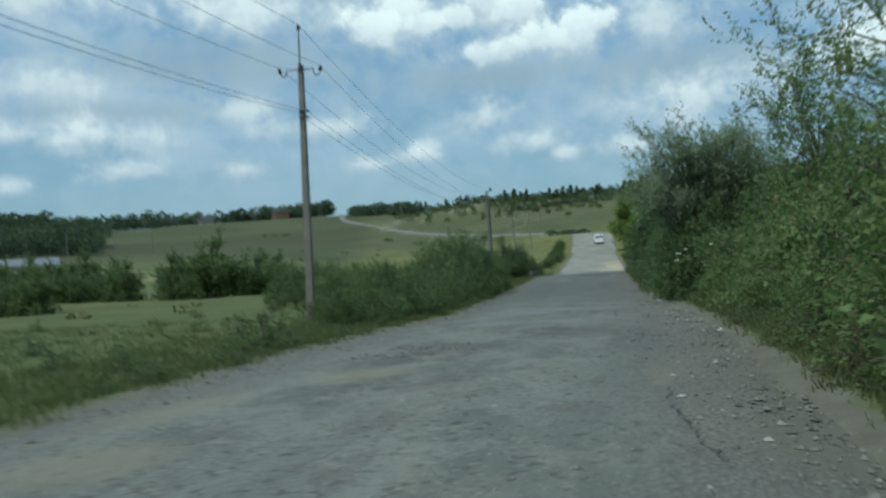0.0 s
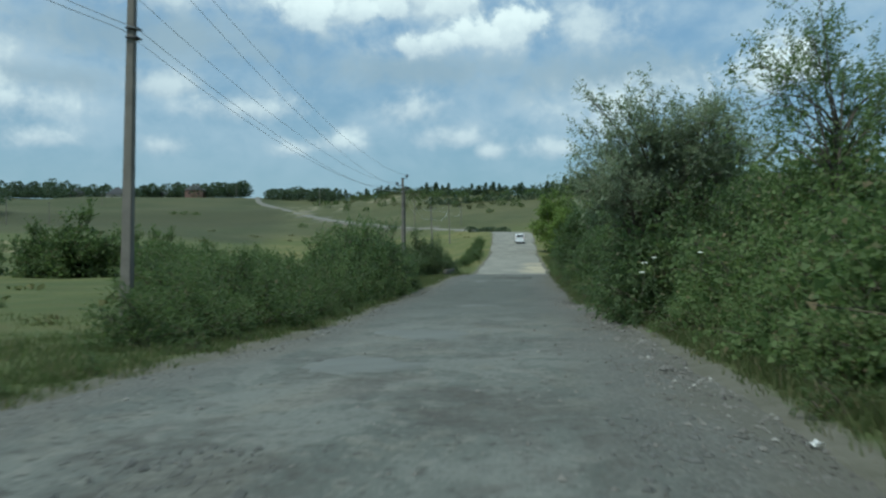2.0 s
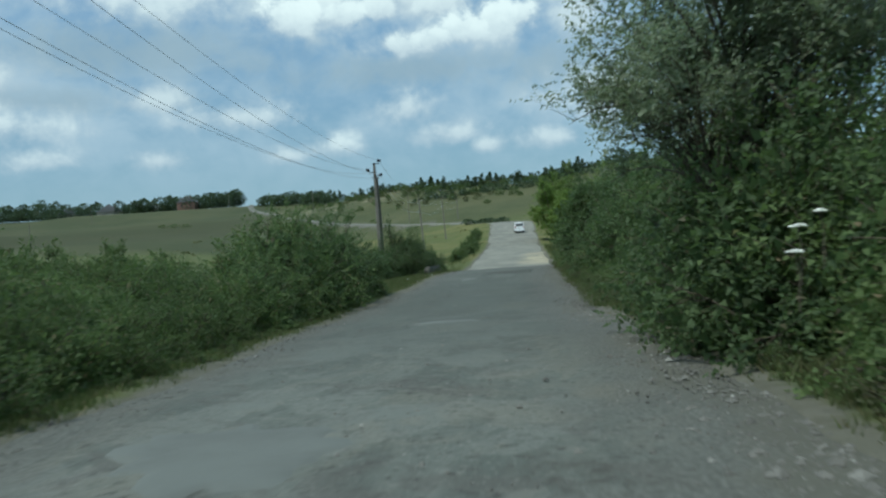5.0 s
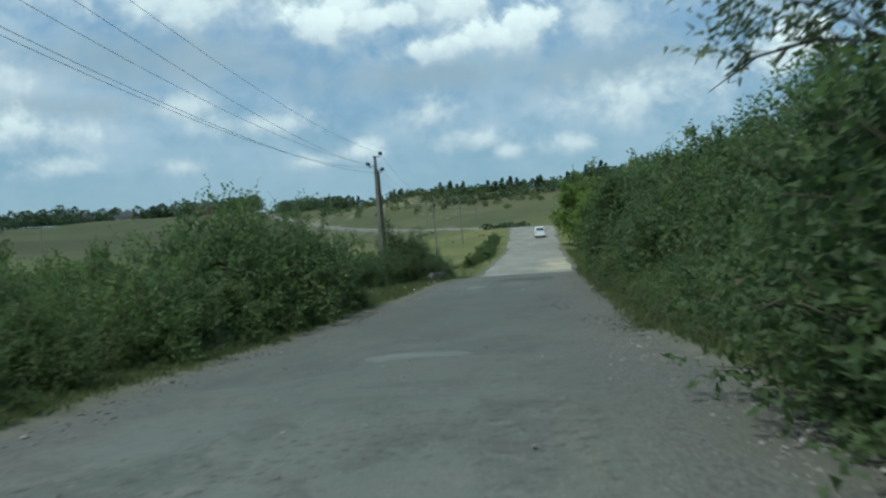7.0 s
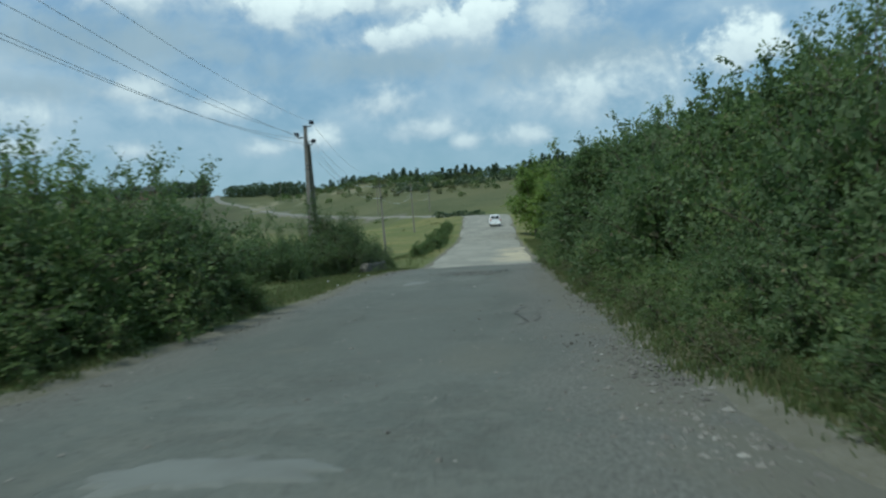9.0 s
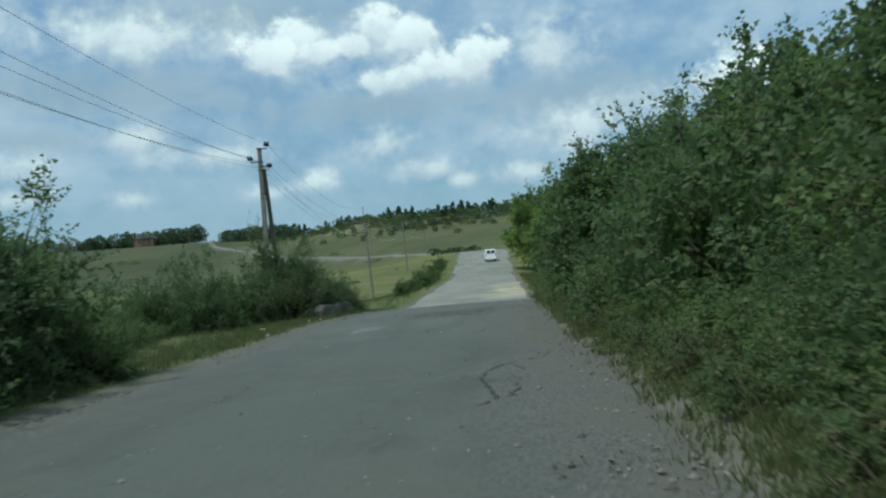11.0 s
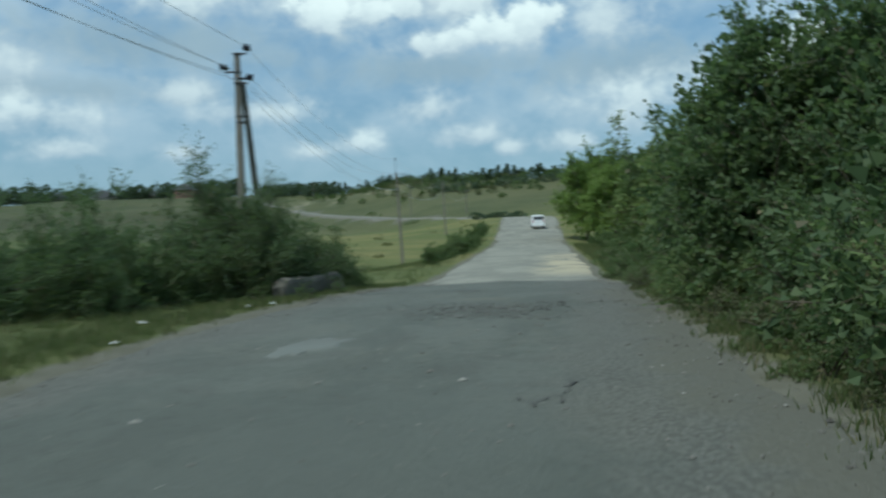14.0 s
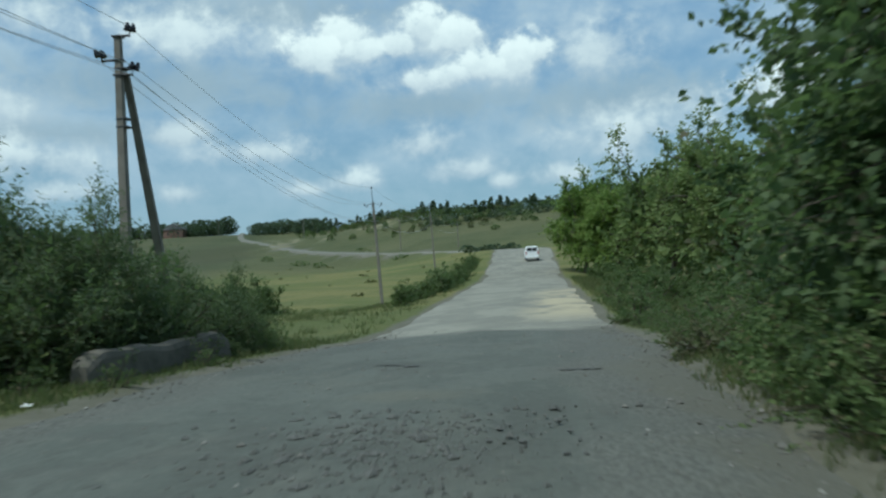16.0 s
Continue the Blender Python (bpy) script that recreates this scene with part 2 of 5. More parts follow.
    for x, y, r in ((-92.0, 150.0, 9.0), (-112.0, 168.0, 8.0)):
        far = n.vmath("LENGTH", n.vmath("MULTIPLY", n.vmath("SUBTRACT", p, (x, y, 0.0)), (0.6, 1.0, 0.0)))
        c = n.mix(n.math("MULTIPLY", n.step(n.math("ADD", far, n.math("MULTIPLY", mid, r)), r * 1.5, r * 1.2), 0.7), c, (0.25, 0.215, 0.125))
    c = n.mix(n.math("MULTIPLY", n.step(low, 0.45, 0.75), 0.4), c, (0.035, 0.05, 0.018))
    c = n.mix(n.math("MULTIPLY", fine, 0.35), c, (0.16, 0.17, 0.075))
    a = n.add("ShaderNodeAttribute")
    a.attribute_name = "verge"
    edge = n.math("ADD", a.outputs["Fac"], n.math("MULTIPLY", n.math("SUBTRACT", low, 0.5), 0.9))
    earth = n.mix(n.math("ADD", n.math("MULTIPLY", fine, 0.6), n.math("MULTIPLY", n.step(low, 0.3, 0.7), 0.4)), (0.085, 0.080, 0.060), (0.185, 0.175, 0.145))
    c = n.mix(n.step(edge, 0.35, 0.8, 0.0, 0.9), c, earth)
    n.link(c, s.inputs["Base Color"])
    s.inputs["Roughness"].default_value = 0.95
    s.inputs["Specular IOR Level"].default_value = 0.15
    bump(n, s, n.math("ADD", low, n.math("MULTIPLY", fine, 0.5)), 0.7, 0.12)
    return m


# worn places of the road: x, y, half width across, half length along
BROKEN = [(-2.3, 21.0, 0.9, 1.2), (-2.7, 16.1, 0.8, 1.0), (-1.9, 10.7, 0.8, 0.9), (0.85, 16.8, 0.22, 1.9), (1.8, 10.0, 0.3, 0.5), (-2.0, 14.2, 0.9, 1.7),
          (-0.7, 24.3, 0.6, 0.5), (0.0, 40.0, 0.6, 0.5), (-0.9, 48.0, 0.6, 2.6), (-0.3, 60.4, 0.7, 1.4), (-3.2, 51.0, 1.2, 1.3), (-2.3, 46.4, 0.6, 0.3), (-0.4, 63.2, 0.6, 2.2),
          (-1.2, 56.0, 0.5, 0.5), (-2.8, 47.7, 0.6, 0.6), (-0.5, 70.4, 0.45, 0.4), (-3.5, 84.1, 0.4, 0.3), (-0.8, 82.6, 0.4, 0.3), (-2.4, 77.2, 1.2, 1.0), (0.6, 27.0, 0.5, 2.2), (-0.4, 18.5, 0.9, 1.4)]
SMOOTH = [(-0.4, 9.0, 0.4, 0.4), (-1.2, 31.5, 0.45, 0.55), (-3.3, 32.4, 0.3, 0.3), (-1.2, 40.2, 0.4, 0.5), (-3.2, 49.2, 0.85, 0.22), (-3.9, 39.0, 0.8, 1.4), (-0.9, 36.5, 0.6, 1.2), (-2.9, 58.0, 1.2, 3.0), (-2.4, 66.5, 1.3, 3.2)]
DUSTY = [(-2.6, 11.8, 0.7, 0.9), (-3.4, 6.6, 0.7, 0.8), (1.55, 11.2, 0.32, 1.5), (1.75, 8.2, 0.3, 1.4), (-0.8, 53.5, 0.7, 1.6), (-4.4, 55.2, 0.5, 0.5), (-2.7, 80.2, 0.7, 0.4), (1.2, 32.5, 0.5, 0.8), (-4.9, 25.0, 0.5, 3.0), (-4.2, 9.5, 0.6, 1.5), (-0.3, 68.8, 0.6, 1.2)]


def road_material():
    """Old asphalt worn to its stones, dusty, with gravel on the edges; past the bridge pale dust with sunlit brightness
    in its colour.
    """
    m, n, s, _ = material("worn_asphalt")
    p = place(n)
    across = n.add("ShaderNodeAttribute")
    across.attribute_name = "across"
    across = across.outputs["Fac"]
    xyz = n.add("ShaderNodeSeparateXYZ")
    n.link(p, xyz.inputs[0])
    lanes = n.noise(stretched(n, p, 1.0, 0.10), 0.9, 4.0, 0.55)
    blot = n.noise(stretched(n, p, 0.8, 0.55), 0.55, 5.0, 0.6, 0.5)
    tan = n.noise(stretched(n, p, 0.9, 0.5), 0.42, 5.0, 0.65, 0.8)
    spot = n.noise(stretched(n, p, 1.0, 0.8), 2.2, 5.0, 0.62, 0.3)
    pit = n.noise(p, 7.0, 4.0, 0.6, 0.2)
    grain = n.noise(p, 38.0, 4.0, 0.7)
    streak = n.noise(stretched(n, p, 1.0, 0.07), 3.6, 4.0, 0.6)
    c = n.mix(n.step(lanes, 0.35, 0.68), (0.108, 0.115, 0.101), (0.165, 0.169, 0.148))
    c = n.mix(n.math("MULTIPLY", n.step(streak, 0.50, 0.72), 0.32), c, (0.200, 0.198, 0.174))
    c = n.mix(n.math("MULTIPLY", n.step(streak, 0.46, 0.26), 0.32), c, (0.082, 0.084, 0.074))
    c = n.mix(n.math("MULTIPLY", n.step(blot, 0.515, 0.56), 0.7), c, (0.190, 0.192, 0.170))
    c = n.mix(n.math("MULTIPLY", n.step(tan, 0.52, 0.64), 0.45), c, (0.205, 0.188, 0.150))
    rust = n.noise(stretched(n, p, 0.9, 0.65), 0.75, 6.0, 0.68, 1.2)
    c = n.mix(n.math("MULTIPLY", n.step(rust, 0.54, 0.62), 0.55), c, (0.112, 0.101, 0.090))
    c = n.mix(n.math("MULTIPLY", n.step(rust, 0.44, 0.37), 0.45), c, (0.212, 0.198, 0.162))
    worn = n.step(n.math("ADD", blot, n.math("MULTIPLY", spot, 0.35)), 0.62, 0.50)
    c = n.mix(n.math("MULTIPLY", worn, 0.5), c, (0.092, 0.087, 0.077))
    speck = n.noise(p, 17.0, 3.0, 0.6)
    c = n.mix(n.math("MULTIPLY", n.step(speck, 0.58, 0.67), n.step(blot, 0.35, 0.65, 0.2, 0.6)), c, (0.060, 0.056, 0.050))
    c = n.mix(n.math("MULTIPLY", n.step(speck, 0.42, 0.33), 0.55), c, (0.28, 0.27, 0.235))
    c = n.mix(n.math("MULTIPLY", n.step(spot, 0.57, 0.68), 0.5), c, (0.235, 0.222, 0.190))
    c = n.mix(n.math("MULTIPLY", n.math("MULTIPLY", n.step(pit, 0.45, 0.33), n.step(blot, 0.62, 0.46, 0.45, 1.0)), 0.9), c, (0.060, 0.055, 0.048))
    def marks(places, ragged, low, high):
        out = None
        for x, y, rx, ry in places:
            d = n.vmath("LENGTH", n.vmath("MULTIPLY", n.vmath("SUBTRACT", p, (x, y, 0.0)), (1 / rx, 1 / ry, 0.0)))
            d = n.step(n.math("ADD", d, n.math("MULTIPLY", n.math("SUBTRACT", ragged, 0.5), 2.2)), high, low)
            out = d if out is None else n.math("MAXIMUM", out, d)
        return out

    tatter = n.noise(stretched(n, p, 1.0, 0.7), 3.4, 5.0, 0.65, 0.4)
    c = n.mix(n.math("MULTIPLY", marks(DUSTY, n.math("ADD", n.math("MULTIPLY", tatter, 0.5), n.math("MULTIPLY", tan, 0.6)), 0.5, 1.6), 0.62), c, (0.225, 0.196, 0.146))
    broken = n.math("MULTIPLY", marks(BROKEN, n.math("ADD", n.math("MULTIPLY", tatter, 0.6), n.math("MULTIPLY", blot, 0.4)), 0.5, 1.5), n.step(spot, 0.62, 0.40, 0.25, 1.0))
    c = n.mix(n.math("MULTIPLY", broken, n.step(pit, 0.60, 0.40, 0.35, 0.8)), c, (0.078, 0.071, 0.060))
    c = n.mix(n.math("MULTIPLY", marks(SMOOTH, tatter, 0.8, 1.15), 0.6), c, (0.182, 0.188, 0.168))
    # darker tone from about y 36 on, deepest between about 53 and 76
    deeper_tone = n.math("MULTIPLY", n.step(n.math("ADD", xyz.outputs[1], n.math("MULTIPLY", blot, 10.0)), 36.0, 50.0), 0.58)
    c = n.mix(deeper_tone, c, (0.088, 0.093, 0.081))
    tone_y = n.math("ADD", xyz.outputs[1], n.math("MULTIPLY", blot, 6.0))
    c = n.mix(n.math("MULTIPLY", n.step(tone_y, 53.0, 58.0), n.step(tone_y, 76.0, 70.0, 0.0, 0.4)), c, (0.078, 0.083, 0.072))
    side = n.math("MULTIPLY", n.math("ABSOLUTE", n.math("SUBTRACT", across, 0.5)), 2.0)
    edge = n.math("ADD", side, n.math("MULTIPLY", n.math("SUBTRACT", blot, 0.5), 0.8))
    edge = n.math("ADD", edge, n.step(across, 0.55, 0.75, 0.0, 0.16))
    stones = n.add("ShaderNodeTexVoronoi")
    stones.inputs["Scale"].default_value = 19.0
    n.link(p, stones.inputs["Vector"])
    gravel = n.mix(n.math("MULTIPLY", stones.outputs["Distance"], 1.4), (0.215, 0.208, 0.184), (0.085, 0.080, 0.070))
    loose = n.step(edge, 0.56, 0.82)
    c = n.mix(n.math("MULTIPLY", loose, 0.75), c, gravel)
    c = n.mix(n.step(n.math("ADD", edge, n.math("MULTIPLY", spot, 0.2)), 0.94, 1.12, 0.0, 0.8), c, (0.122, 0.114, 0.090))
    # past the bridge: bare dust, plus sunlight beyond the cloud shade painted in as paleness
    dusty = n.step(n.math("ADD", xyz.outputs[1], n.math("MULTIPLY", n.math("SUBTRACT", blot, 0.5), 4.0)), 96.0, 99.0)
    pale = n.mix(n.step(blot, 0.4, 0.62), (0.235, 0.221, 0.188), (0.320, 0.299, 0.250))
    sandy = n.math("MULTIPLY", n.step(xyz.outputs[0], -3.5, -1.5), n.math("MULTIPLY", n.step(xyz.outputs[1], 100.0, 108.0), n.step(xyz.outputs[1], 132.0, 122.0)))
    pale = n.mix(n.math("MULTIPLY", n.step(spot, 0.52, 0.40), n.step(xyz.outputs[1], 146.0, 158.0, 0.15, 0.55)), pale, (0.150, 0.138, 0.115))
    pale = n.mix(n.math("MULTIPLY", sandy, n.step(blot, 0.35, 0.55)), pale, (0.50, 0.42, 0.29))
    c = n.mix(n.math("MULTIPLY", dusty, 0.9), c, pale)
    c = n.mix(n.step(xyz.outputs[1], 245.0, 290.0, 0.0, 0.7), c, (0.155, 0.150, 0.126))
    c = n.mix(n.math("MULTIPLY", grain, 0.3), c, (0.09, 0.088, 0.08))
    c = n.mix(1.0, c, (0.972, 1.0, 0.985), "MULTIPLY")
    n.link(c, s.inputs["Base Color"])
    s.inputs["Roughness"].default_value = 0.9
    s.inputs["Specular IOR Level"].default_value = 0.25
    rough = n.math("ADD", n.math("MULTIPLY", n.math("MULTIPLY", broken, pit), -1.2), n.math("MULTIPLY", pit, 0.8))
    rough = n.math("ADD", rough, n.math("ADD", n.math("MULTIPLY", grain, 0.5), n.math("ADD", spot, n.math("MULTIPLY", n.math("MULTIPLY", stones.outputs["Distance"], loose), 0.3))))
    bump(n, s, rough, 0.8, 0.03)
    return m


MAT = {
    "ground": ground_material(),
    "road": road_material(),
    "concrete": plain("grey_concrete", (0.185, 0.168, 0.142), 0.9, 0, 0.6, 2.0, (0.085, 0.078, 0.068), 0.01),
    "old_concrete": plain("mossy_concrete", (0.118, 0.108, 0.088), 0.95, 0, 0.85, 3.0, (0.045, 0.045, 0.032), 0.03),
    "steel": plain("dark_steel", (0.06, 0.06, 0.065), 0.6, 0.5, 0.3, 8.0),
    "glass_insulator": plain("dark_porcelain", (0.035, 0.035, 0.045), 0.2, 0, 0.1, 10.0),
    "wire": plain("aluminium_wire", (0.42, 0.45, 0.48), 0.6, 0.0, 0.1, 4.0),
    "bark": plain("grey_bark", (0.13, 0.11, 0.085), 0.9, 0, 0.6, 7.0, (0.04, 0.035, 0.03), 0.02),
    "twig": plain("brown_twig", (0.085, 0.07, 0.045), 0.9, 0, 0.4, 9.0),
    "white_paint": plain("white_car_paint", (0.82, 0.83, 0.84), 0.3, 0, 0.08, 2.0, (0.5, 0.48, 0.42)),
    "car_glass": plain("dark_car_glass", (0.012, 0.013, 0.015), 0.35, 0, 0.1, 3.0),
    "rubber": plain("black_rubber", (0.02, 0.02, 0.02), 0.8, 0, 0.2, 8.0),
    "black_plastic": plain("black_plastic", (0.03, 0.03, 0.03), 0.6, 0, 0.2, 8.0),
    "tail_red": plain("red_lens", (0.35, 0.02, 0.015), 0.2, 0, 0.1, 8.0),
    "rim": plain("grey_rim", (0.3, 0.3, 0.31), 0.4, 0.7, 0.2, 8.0),
    "plate": plain("white_plate", (0.75, 0.75, 0.72), 0.5, 0, 0.05, 8.0),
    "bramble": leaf_material("bramble_leaves", (0.090, 0.140, 0.054), (0.205, 0.268, 0.104), (0.25, 0.20, 0.12), 0.07),
    "hedge": leaf_material("hedge_leaves", (0.070, 0.106, 0.046), (0.155, 0.200, 0.082), (0.20, 0.17, 0.10), 0.06),
    "dark_shrub": leaf_material("dark_shrub_leaves", (0.074, 0.114, 0.056), (0.150, 0.200, 0.092), (0.17, 0.15, 0.10), 0.04),
    "willow": leaf_material("willow_leaves", (0.190, 0.235, 0.150), (0.370, 0.420, 0.285), (0.30, 0.31, 0.23), 0.12),
    "acacia": leaf_material("acacia_leaves", (0.115, 0.172, 0.066), (0.225, 0.295, 0.115), (0.21, 0.20, 0.10), 0.05),
    "pale_tree": leaf_material("pale_tree_leaves", (0.140, 0.190, 0.072), (0.270, 0.330, 0.130), (0.26, 0.25, 0.12), 0.05),
    "bright": leaf_material("bright_tree_leaves", (0.120, 0.190, 0.040), (0.240, 0.320, 0.085), (0.25, 0.24, 0.09), 0.05),
    "feather": leaf_material("feathery_leaves", (0.062, 0.090, 0.048), (0.140, 0.175, 0.088), (0.19, 0.18, 0.11), 0.05),
    "dry_bramble": leaf_material("dusty_dry_leaves", (0.085, 0.090, 0.050), (0.175, 0.170, 0.095), (0.16, 0.135, 0.085), 0.35),
    # far leaves: some bluish distance haze is put into the base colour
    "far_leaf": leaf_material("hazed_far_tree_leaves", (0.048, 0.074, 0.055), (0.098, 0.128, 0.086), (0.10, 0.105, 0.07), 0.05, 0.7, 0.35),
    "grass_blade": leaf_material("grass_blades", (0.084, 0.106, 0.040), (0.152, 0.168, 0.074), (0.22, 0.19, 0.11), 0.22, 0.6),
    "grass_tussock": leaf_material("tussock_grass", (0.110, 0.124, 0.048), (0.175, 0.174, 0.074), (0.15, 0.13, 0.07), 0.2, 0.8, 0.2),
    "flower": plain("white_blossom", (0.80, 0.80, 0.72), 0.7, 0, 0.1, 20.0, (0.5, 0.5, 0.3)),
    "stone": leaf_material("grey_stones", (0.060, 0.056, 0.050), (0.260, 0.250, 0.222), (0.30, 0.29, 0.26), 0.05, 0.95, 0.0),
    "litter": plain("white_litter", (0.75, 0.75, 0.72), 0.5, 0, 0.2, 6.0, (0.4, 0.4, 0.38)),
    "patch_pale": plain("pale_asphalt_patch", (0.128, 0.135, 0.120), 0.9, 0, 0.8, 1.4, (0.098, 0.100, 0.088), 0.006),
    "patch_dark": plain("dark_broken_asphalt", (0.116, 0.116, 0.106), 0.95, 0, 0.8, 3.5, (0.055, 0.055, 0.050), 0.03),
    "crack": plain("crack_shadow", (0.060, 0.057, 0.052), 0.95, 0, 0.6, 6.0, (0.025, 0.024, 0.022)),
    "house_wall": plain("pale_plaster", (0.42, 0.38, 0.33), 0.9, 0, 0.3, 0.8, (0.25, 0.22, 0.18)),
    "brick_wall": plain("red_brickwork", (0.19, 0.115, 0.09), 0.9, 0, 0.3, 0.8, (0.14, 0.07, 0.05)),
    "roof": plain("grey_slate_roof", (0.16, 0.16, 0.165), 0.8, 0, 0.4, 0.6, (0.09, 0.09, 0.09)),
    "sheet_roof": plain("light_sheet_roof", (0.14, 0.155, 0.165), 0.75, 0.0, 0.3, 0.3, (0.11, 0.12, 0.13)),
    "window": plain("dark_window_glass", (0.02, 0.025, 0.03), 0.1, 0, 0.1, 2.0),
}


# ---- building helpers ----
def link_mesh(name, verts, faces, mat, parent=None, label="", smooth=False):
    me = bpy.data.meshes.new(name)
    me.from_pydata([tuple(v) for v in verts], [], [tuple(f) for f in faces])
    me.materials.append(MAT[mat])
    if smooth:
        me.shade_smooth()
    me.update()
    ob = new(name, me)
    if parent:
        ob.parent = parent
    if label:
        tagged(ob, label)
    return ob


def quads_mesh(name, pts, mat, parent=None, label="", per=4):
    """One mesh of separate faces with `per` corners each, from an array of corner points."""
    me = bpy.data.meshes.new(name)
    k = len(pts)
    me.vertices.add(k)
    me.vertices.foreach_set("co", np.ascontiguousarray(pts, dtype=np.float32).ravel())
    me.loops.add(k)
    me.loops.foreach_set("vertex_index", np.arange(k, dtype=np.int32))
    me.polygons.add(k // per)
    me.polygons.foreach_set("loop_start", np.arange(0, k, per, dtype=np.int32))
    me.materials.append(MAT[mat])
    me.update(calc_edges=True)
    ob = new(name, me)
    if parent:
        ob.parent = parent
    if label:
        tagged(ob, label)
    return ob


def part(name, bm, mat, parent, label="", smooth=False):
    me = bpy.data.meshes.new(name)
    bm.to_mesh(me)
    bm.free()
    me.materials.append(MAT[mat])
    if smooth:
        me.shade_smooth()
    ob = new(name, me)
    ob.parent = parent
    if label:
        tagged(ob, label)
    return ob


def box(size, at=(0, 0, 0), bevel=0.0, turn=None):
    bm = bmesh.new()
    bmesh.ops.create_cube(bm, size=1.0)
    bmesh.ops.scale(bm, vec=size, verts=bm.verts)
    if bevel:
        bmesh.ops.bevel(bm, geom=bm.edges[:], offset=bevel, segments=2, affect="EDGES", profile=0.6)
    if turn is not None:
        bmesh.ops.transform(bm, matrix=turn, verts=bm.verts)
    bmesh.ops.translate(bm, vec=at, verts=bm.verts)
    return bm


def tube(path, radii, sides=6, squash=None):
    """A tapered tube along a path of points, as verts and faces, with closed ends."""
    path = [Vector(p) for p in path]
    verts, faces = [], []
    for i, p in enumerate(path):
        d = (path[min(i + 1, len(path) - 1)] - path[max(i - 1, 0)]).normalized()
        a = d.orthogonal().normalized() if abs(d.z) > 0.95 else d.cross(Vector((0, 0, 1))).normalized()
        b = d.cross(a)
        for k in range(sides):
            w = 2 * math.pi * k / sides
            verts.append(p + (a * math.cos(w) + b * math.sin(w)) * radii[i])
    for i in range(len(path) - 1):
        for k in range(sides):
            q, r = i * sides + k, i * sides + (k + 1) % sides
            faces.append((q, r, r + sides, q + sides))
    faces.append(tuple(range(sides))[::-1])
    faces.append(tuple(range(len(verts) - sides, len(verts))))
    return verts, faces


def joined(pieces):
    verts, faces = [], []
    for v, f in pieces:
        k = len(verts)
        verts += list(v)
        faces += [tuple(i + k for i in face) for face in f]
    return verts, faces


def lathe(profile, sides=10):
    verts, faces = [], []
    for r, z in profile:
        for k in range(sides):
            w = 2 * math.pi * k / sides
            verts.append((r * math.cos(w), r * math.sin(w), z))
    for i in range(len(profile) - 1):
        for k in range(sides):
            q, r = i * sides + k, i * sides + (k + 1) % sides
            faces.append((q, r, r + sides, q + sides))
    faces.append(tuple(range(sides))[::-1])
    faces.append(tuple(range(len(verts) - sides, len(verts))))
    return verts, faces


def moved(piece, m):
    return [m @ Vector(v) for v in piece[0]], piece[1]


def lattice(seed, x, y):
    """Smooth value noise on arrays, -1 to 1."""
    x, y = np.asarray(x, float), np.asarray(y, float)
    i, j = np.floor(x).astype(np.int64), np.floor(y).astype(np.int64)
    u, v = x - i, y - j
    u, v = u * u * (3 - 2 * u), v * v * (3 - 2 * v)

    def h(a, b):
        s = np.sin(a * 127.1 + b * 311.7 + seed * 74.7) * 43758.5453
        return (s - np.floor(s)) * 2 - 1
    return (h(i, j) * (1 - u) + h(i + 1, j) * u) * (1 - v) + (h(i, j + 1) * (1 - u) + h(i + 1, j + 1) * u) * v


def ramp(x, a, b):
    u = np.clip((np.asarray(x, float) - a) / (b - a), 0, 1)
    return u * u * (3 - 2 * u)


# ---- the lie of the land ----
ROAD_Y = [-60, -20, 0, 10, 16, 22, 33, 40, 50, 55, 60, 66, 71, 77, 83, 90, 98, 111, 132, 163, 184, 207, 226, 240]
ROAD_Z = [0, 0, -.03, .02, .0, -.13, -.42, -.48, -.74, -.74, -.66, -.58, -.40, -.2, -.1, -.15, -.46, .0, .75, 1.8, 3.9, 6.3, 7.4, 8.0]
WAY = [(-1.3, -200), (-1.3, -60), (-1.3, 0), (-1.3, 22), (-1.6, 36), (-2.5, 48), (-2.85, 62), (-3.2, 80), (-3.3, 98), (-4.4, 130), (-5.6, 163),
       (-7.2, 200), (-9.0, 226), (-15, 248), (-30, 272), (-56, 300), (-100, 380), (-165, 500), (-198, 588), (-235, 680)]


def spline(points, step):
    out = []
    for k in range(1, len(points) - 2):
        p0, p1, p2, p3 = (np.array(points[i], float) for i in (k - 1, k, k + 1, k + 2))
        m = max(2, int(np.linalg.norm(p2 - p1) / step))
        for i in range(m):
            t = i / m
            out.append(0.5 * (2 * p1 + (p2 - p0) * t + (2 * p0 - 5 * p1 + 4 * p2 - p3) * t * t + (3 * p1 - p0 - 3 * p2 + p3) * t ** 3))
    return np.array(out)


